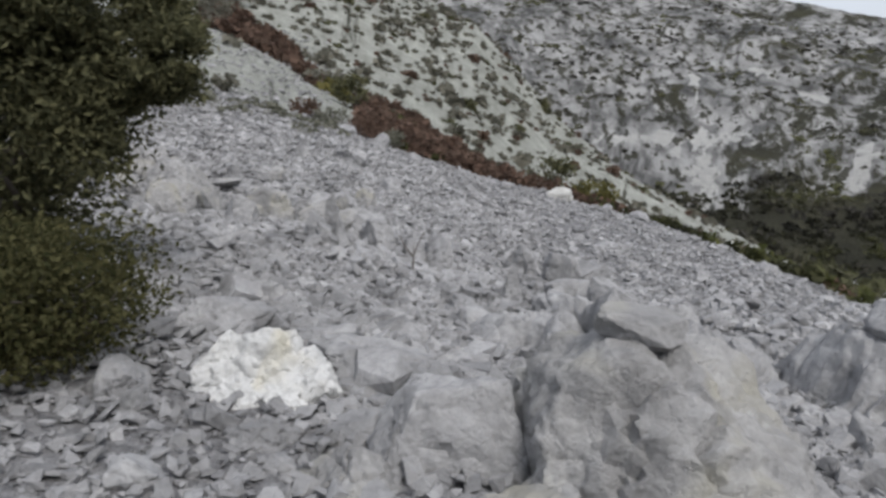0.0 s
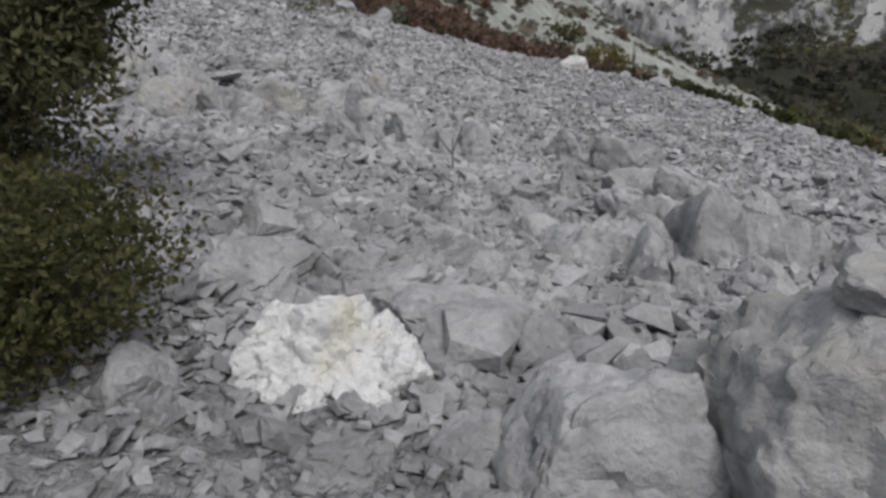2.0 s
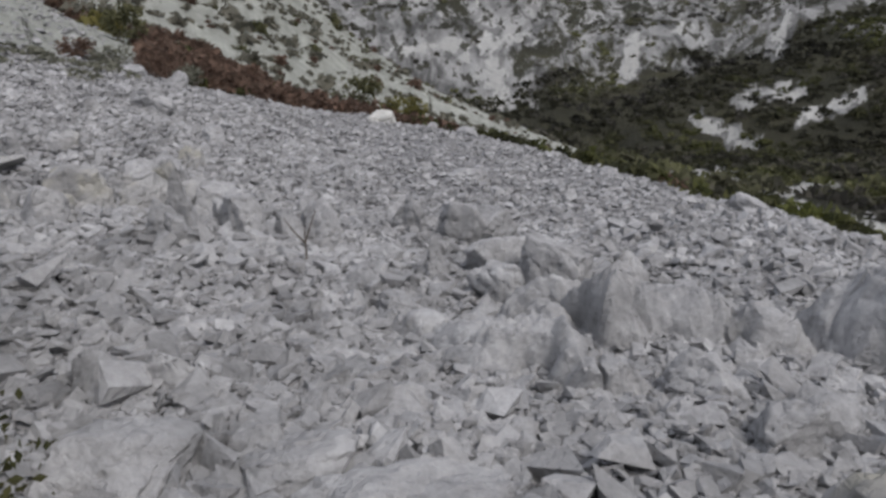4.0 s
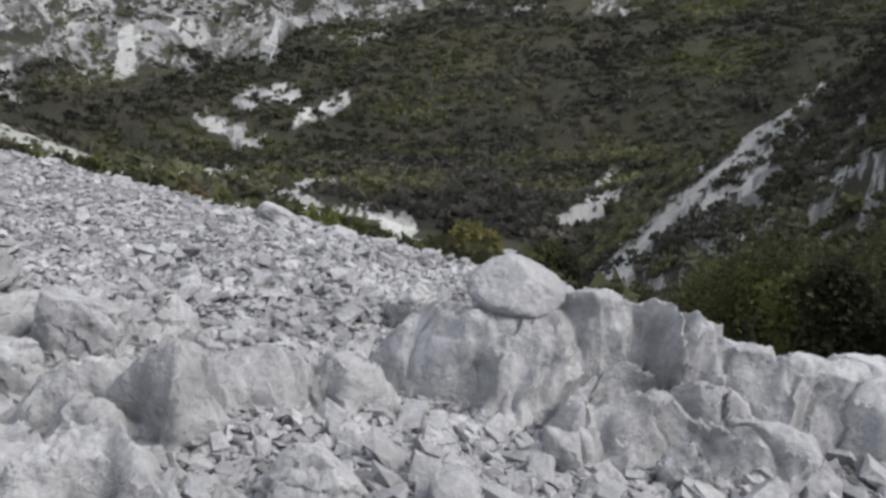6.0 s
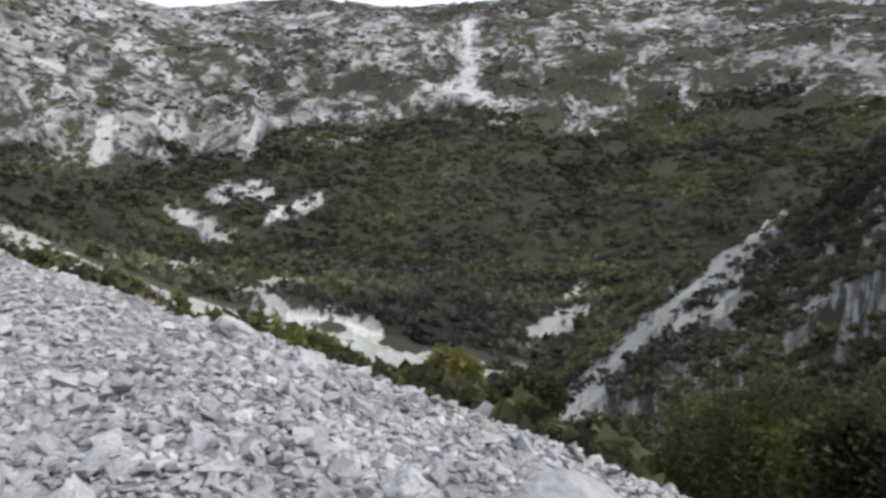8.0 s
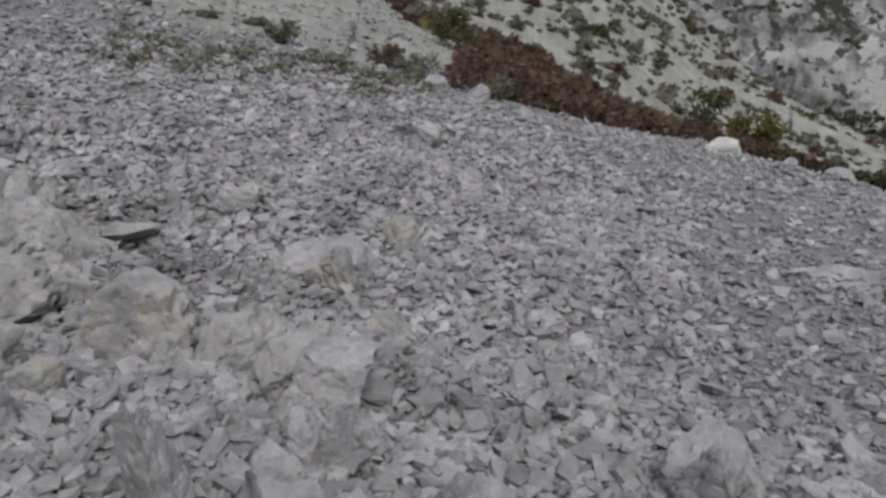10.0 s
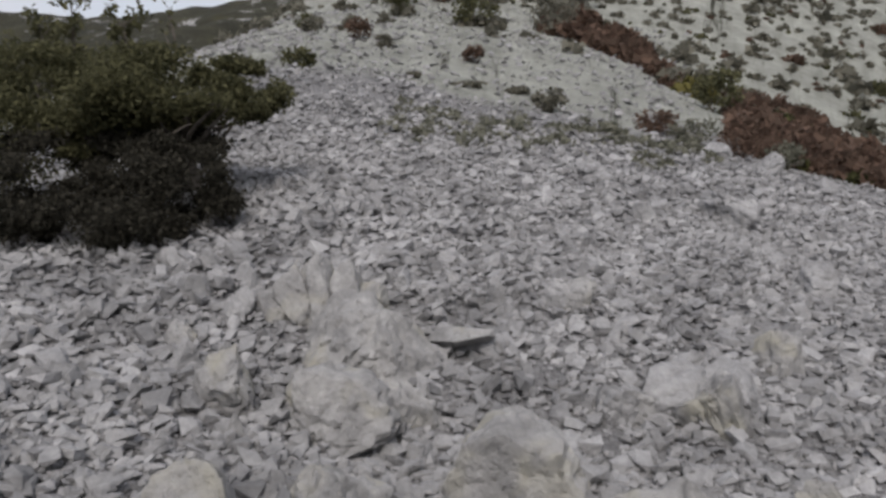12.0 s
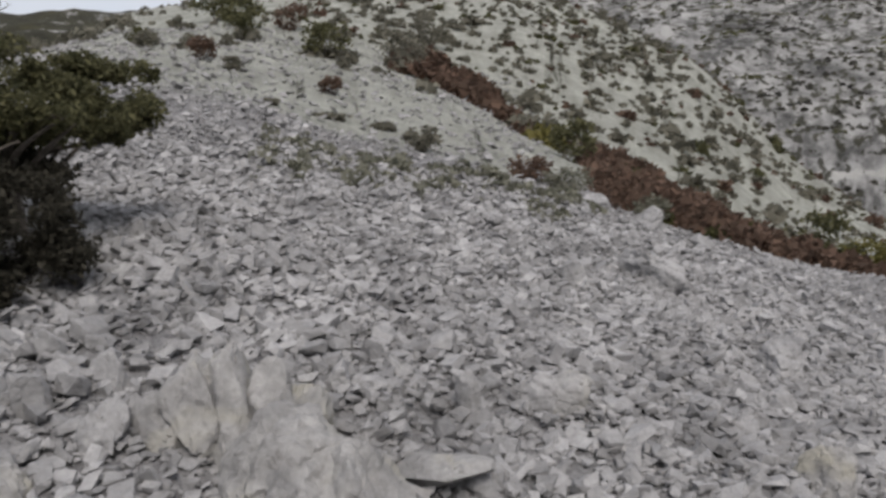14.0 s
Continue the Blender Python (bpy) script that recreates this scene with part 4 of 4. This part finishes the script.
# scrub on the slope that drops from the crest into the gully
x, y, r, a, rng = scatter(9000, 68, -7, 66, 7, 48)
keep = (r > by_bearing(a, CREST_R) + 1.0) & (r < by_bearing(a, GULLY_R) + 2) & (vnoise(x * 0.2, y * 0.2, seed=37) > -0.55)
hue = vnoise(x * 0.11, y * 0.11, seed=39) + 0.3 * rng.normal(size=len(x)) - 0.02 * (a - 10)
for part_mat, sel, label in ((LEAF_RED, hue > 0.15, "russet scrub on the steep side of the gully"), (LEAF_GULLY, hue <= 0.15, "dark green scrub on the steep side of the gully")):
    k = keep & sel
    shrub_field("gully_scrub", x[k], y[k], rng.uniform(0.6, 1.7, k.sum()), rng, part_mat, label, 56, 0.085)
# tufts of dry grass where the scree gives way to the bare ridge
x, y, r, a, rng = scatter(700, 69, -27, -8, 17, 29)
keep = np.abs(r - 21 - 0.18 * (a + 20) - 1.5 * vnoise(a * 0.5, a * 0, seed=43)) < 1.7 + 0.8 * rng.normal(size=len(x))
shrub_field("dry_grass", x[keep], y[keep], rng.uniform(0.2, 0.6, keep.sum()), rng, LEAF_DRY, "tufts of dry grass among the stones", 30, 0.12, 0.5)
for k, (bx, by, bw, bh, mat) in enumerate([(-4.3, 29.2, 1.5, 0.9, LEAF_DRY), (-3.2, 29.6, 1.6, 1.0, LEAF_RED), (-5.4, 29.4, 1.3, 0.8, LEAF_RED), (-2.2, 30.4, 1.2, 0.9, LEAF_DRY)]):
    shrub("dry_bush", bx, by, bw, bh, mat, "dry brownish bush on the crest of the scree", 140 + k, 900, 0.06, 18, group="bushes on the ridge", stems=5)
# sparse shrubs on the ridge to the left
x, y, r, a, rng = scatter(420, 63, -60, -16, 45, 140)
shrub_field("ridge_shrubs", x, y, rng.uniform(0.5, 1.8, len(x)), rng, LEAF_HILL, "scattered shrubs on the bare ridge", 40, 0.15)

# woods in the valley and on the spur to the right
x, y, r, a, rng = scatter(24000, 64, 12, 88, 85, 540)
el = np.degrees(np.arctan2(land(x, y) - 1.45, r))
wa, we = a + 0.75 * fbm(a * 1.3, el * 1.3, octaves=4, seed=81), el + 0.75 * fbm(a * 1.3 + 40, el * 1.3, octaves=4, seed=83)
keep = (r > by_bearing(a, SPUR_R) * 1.1) & (el < by_bearing(a, WOOD_TOP) + 2.4 * fbm(a * 0.4, el * 0.7, octaves=3, seed=19) + 0.3) & (vnoise(x / 14, y / 14, seed=29) > -0.55)
for strip in BARE:
    keep &= (near_line(wa, we, *strip) < 0.35) | (rng.uniform(size=len(x)) < 0.30)
hue = vnoise(x / 40, y / 40, seed=23) + 0.35 * rng.normal(size=len(x))
for part_mat, sel, label in ((LEAF_WOOD, hue < 0.25, "green woods on the far side of the valley"), (LEAF_SCRUB, hue >= 0.25, "grey scrub on the far side of the valley")):
    k = keep & sel
    shrub_field("far_woods", x[k], y[k], rng.uniform(1.6, 4.2, k.sum()), rng, part_mat, label, 16, 0.16, 0.6)
x, y, r, a, rng = scatter(12000, 65, 58, 125, 16, 135)
el = np.degrees(np.arctan2(land(x, y) - 1.45, r))
wa, we = a + 0.75 * fbm(a * 1.3, el * 1.3, octaves=4, seed=81), el + 0.75 * fbm(a * 1.3 + 40, el * 1.3, octaves=4, seed=83)
keep = (r > by_bearing(a, GULLY_R) - 8) & (r < by_bearing(a, SPUR_R) * 1.05) & ((vnoise(x * 0.09, y * 0.09, seed=27) > -0.75) | (r < 46))
for strip in BARE:
    keep &= (near_line(wa, we, *strip) < 0.25) | (rng.uniform(size=len(x)) < 0.10)
mixed = rng.uniform(size=len(x)) < 0.5
for part_mat, sel, label in ((LEAF_WOOD, mixed, "dark green scrub on the spur across the gully"), (LEAF_SCRUB, ~mixed, "grey scrub on the spur across the gully")):
    k = keep & sel & (rng.uniform(size=len(x)) < 0.8)
    shrub_field("spur_scrub", x[k], y[k], rng.uniform(0.8, 2.0, k.sum()), rng, part_mat, label, 34, 0.12)
# bushes dotted over the far cliffs
x, y, r, a, rng = scatter(9000, 66, -8, 100, 160, 700)
keep = (r > by_bearing(a, SPUR_R) * 1.15) & (fbm(x / 30, y / 30, octaves=3, seed=31) > -0.05)
el = np.degrees(np.arctan2(land(x, y) - 1.45, r))
for strip in BARE:
    keep &= (near_line(a, el, *strip) < 0.35) | (rng.uniform(size=len(x)) < 0.08)
shrub_field("cliff_scrub", x[keep], y[keep], rng.uniform(1.5, 4.5, keep.sum()), rng, LEAF_SCRUB, "grey-green scrub dotted over the far cliffs", 14, 0.18, 0.6)

# trees standing in the gully on the right
for k, (bearing, dist, w, h) in enumerate([(78, 21, 4.2, 5.0), (87, 19, 4.4, 6.2), (95, 24, 5.0, 7.0), (83, 26, 4.6, 6.6), (73, 24, 3.4, 4.4), (102, 20, 4.4, 6.0), (67, 27, 2.8, 3.4), (53.5, 15.5, 1.5, 1.9), (60, 19, 2.0, 2.6), (91, 15, 3.0, 4.4), (81, 16, 2.6, 3.4), (76, 29, 4.0, 5.2), (89, 30, 5.0, 7.4)]):
    bx, by = OX + dist * math.sin(radians(bearing)), OY + dist * math.cos(radians(bearing))
    shrub("gully_tree", bx, by, w, h, LEAF_GULLY if k != 7 else LEAF_YELLOW, "bushy green tree standing in the gully below the scree", 80 + k, 11000, 0.085, 34, category="tree", group="trees in the gully", stems=14)

# ---- the loose stones of the scree ----
def stone_shape(seed, corners=8):
    """A flattish angular fragment of bedded rock: the hull of a few shifted box corners."""
    rng = np.random.default_rng(seed)
    bm = bmesh.new()
    box = np.array([(a, b, c) for a in (-1.0, 1.0) for b in (-1.0, 1.0) for c in (-1.0, 1.0)])
    pts = box[rng.permutation(8)[:corners]] * rng.uniform(0.28, 1.0, (corners, 3))
    pts *= np.array([0.5, 0.5 * rng.uniform(0.55, 0.95), 0.5 * rng.uniform(0.20, 0.55)])
    for p in pts:
        bm.verts.new(p)
    bmesh.ops.convex_hull(bm, input=bm.verts)
    for v in [v for v in bm.verts if not v.link_faces]:
        bm.verts.remove(v)
    bmesh.ops.triangulate(bm, faces=bm.faces)
    bm.verts.index_update()
    v = np.array([q.co[:] for q in bm.verts])
    f = np.array([[q.index for q in t.verts] for t in bm.faces])
    bm.free()
    return v, f


SHAPES = [stone_shape(500 + k) for k in range(40)]
SPLINTERS = [stone_shape(600 + k, 7) for k in range(30)]


def turns(n, rng, lean):
    """Random turns about the upright axis, with a lean."""
    a, b, c = rng.uniform(0, 2 * math.pi, n), rng.normal(size=n) * lean, rng.normal(size=n) * lean
    ca, sa, cb, sb, cc, sc = np.cos(a), np.sin(a), np.cos(b), np.sin(b), np.cos(c), np.sin(c)
    m = np.empty((n, 3, 3))
    m[:, 0] = np.stack([ca * cc - sa * sb * sc, -sa * cb, ca * sc + sa * sb * cc], -1)
    m[:, 1] = np.stack([sa * cc + ca * sb * sc, ca * cb, sa * sc - ca * sb * cc], -1)
    m[:, 2] = np.stack([-cb * sc, sb, cb * cc], -1)
    return m


def stone_field(xs, ys, sizes, rng, shapes, lean=0.40, lift=0.16):
    zs = land(xs, ys) + sizes * (lift + 0.22 * rng.uniform(size=len(xs)) ** 2)
    rot = turns(len(xs), rng, lean)
    which = rng.integers(len(shapes), size=len(xs))
    vs, fs, base = [], [], 0
    for k, (v, f) in enumerate(shapes):
        i = np.where(which == k)[0]
        if not len(i):
            continue
        w = np.einsum("nij,vj->nvi", rot[i], v) * sizes[i][:, None, None] + np.stack([xs[i], ys[i], zs[i]], -1)[:, None, :]
        vs.append(w.reshape(-1, 3))
        fs.append((f[None] + (np.arange(len(i)) * len(v))[:, None, None]).reshape(-1, 3) + base)
        base += len(i) * len(v)
    return np.vstack(vs), np.vstack(fs)


def on_scree(x, y, r, a, rng):
    edge = by_bearing(a, CREST_R)
    fade = np.where(a < -12, np.clip((edge * 0.86 - r) / 4, 0, 1), np.clip((edge + 0.3 - r) / 0.5, 0, 1))
    return rng.uniform(size=len(x)) < fade


def thrown(n, seed, a0, a1, r1, power, smin, smax, skew):
    rng = np.random.default_rng(seed)
    a = rng.uniform(a0, a1, n)
    r = r1 * rng.uniform(size=n) ** power
    x, y = OX + r * np.sin(np.radians(a)), OY + r * np.cos(np.radians(a))
    s = smin + (smax - smin) * rng.uniform(size=n) ** skew
    k = on_scree(x, y, r, a, rng)
    return x[k], y[k], s[k], rng


parts = []
for args, shapes in (((62000, 71, -62, 105, 34, 0.56, 0.065, 0.23, 2.4), SHAPES), ((2600, 75, -60, 100, 24, 0.56, 0.13, 0.32, 2.6), SHAPES), ((9000, 78, -46, 4, 22, 0.45, 0.09, 0.24, 1.8), SHAPES), ((600, 73, -60, 100, 33, 0.55, 0.18, 0.42, 2.6), SHAPES),
                     ((26000, 79, -50, 8, 18, 0.50, 0.05, 0.17, 2.4), SHAPES), ((22000, 83, -40, 100, 9, 0.50, 0.05, 0.14, 2.4), SHAPES),
                     ((60000, 72, -70, 110, 16, 0.56, 0.03, 0.10, 1.4), SPLINTERS), ((16000, 74, -180, 180, 3.6, 0.5, 0.03, 0.13, 2.0), SPLINTERS)):
    xs, ys, ss, rng = thrown(*args)
    parts.append(stone_field(xs, ys, ss, rng, shapes))
# a thin strew of stones over the bare ridge behind
xs, ys, r, a, rng = scatter(7000, 76, -48, -9, 24, 62)
parts.append(stone_field(xs, ys, 0.08 + 0.3 * rng.uniform(size=len(xs)) ** 3, rng, SPLINTERS))
rubble = new("scree_rubble", fast_mesh("scree_rubble", *join_parts(parts), SCREE))
rubble.parent = ground
tagged(rubble, "loose angular grey limestone rubble", kind="stuff")

# single stones along the walked strip
STONE_MESHES = []
for k, (v, f) in enumerate(SHAPES[:20]):
    STONE_MESHES.append(fast_mesh("stone", v, f, SCREE))
rng = np.random.default_rng(77)
for k in range(300):
    t = k / 300
    sx = -0.6 + 0.9 * math.sin(t * 5.0) + rng.normal() * 1.1
    sy = 1.6 + 9.6 * t + rng.normal() * 0.5
    s = 0.07 + 0.12 * rng.uniform() ** 2
    ob = new("stone", STONE_MESHES[k % 20])
    ob.parent = ground
    ob.matrix_basis = pose(sx, sy, ground_at(sx, sy) + s * 0.2, *(rng.normal(size=2) * 22), rng.uniform(0, 360)) @ Matrix.Diagonal((s, s, s, 1))

# a dead twig standing among the stones
rng = np.random.default_rng(91)
twig = tagged(new("dead_twig"), "bare forked dead twig standing in the scree", "twig")
twig.matrix_basis = pose(-0.33, 7.85, ground_at(-0.33, 7.85))
for tip, r0 in (((0.02, 0, 0.34), 0.014), ((-0.13, 0.02, 0.42), 0.010), ((0.12, -0.02, 0.46), 0.010)):
    start = (0, 0, -0.05) if tip[0] == 0.02 else (0.01, 0, 0.20)
    child("shoot", fast_mesh("shoot", *limb(start, tip, r0, 0.004, rng, 0.08), BARK), twig)
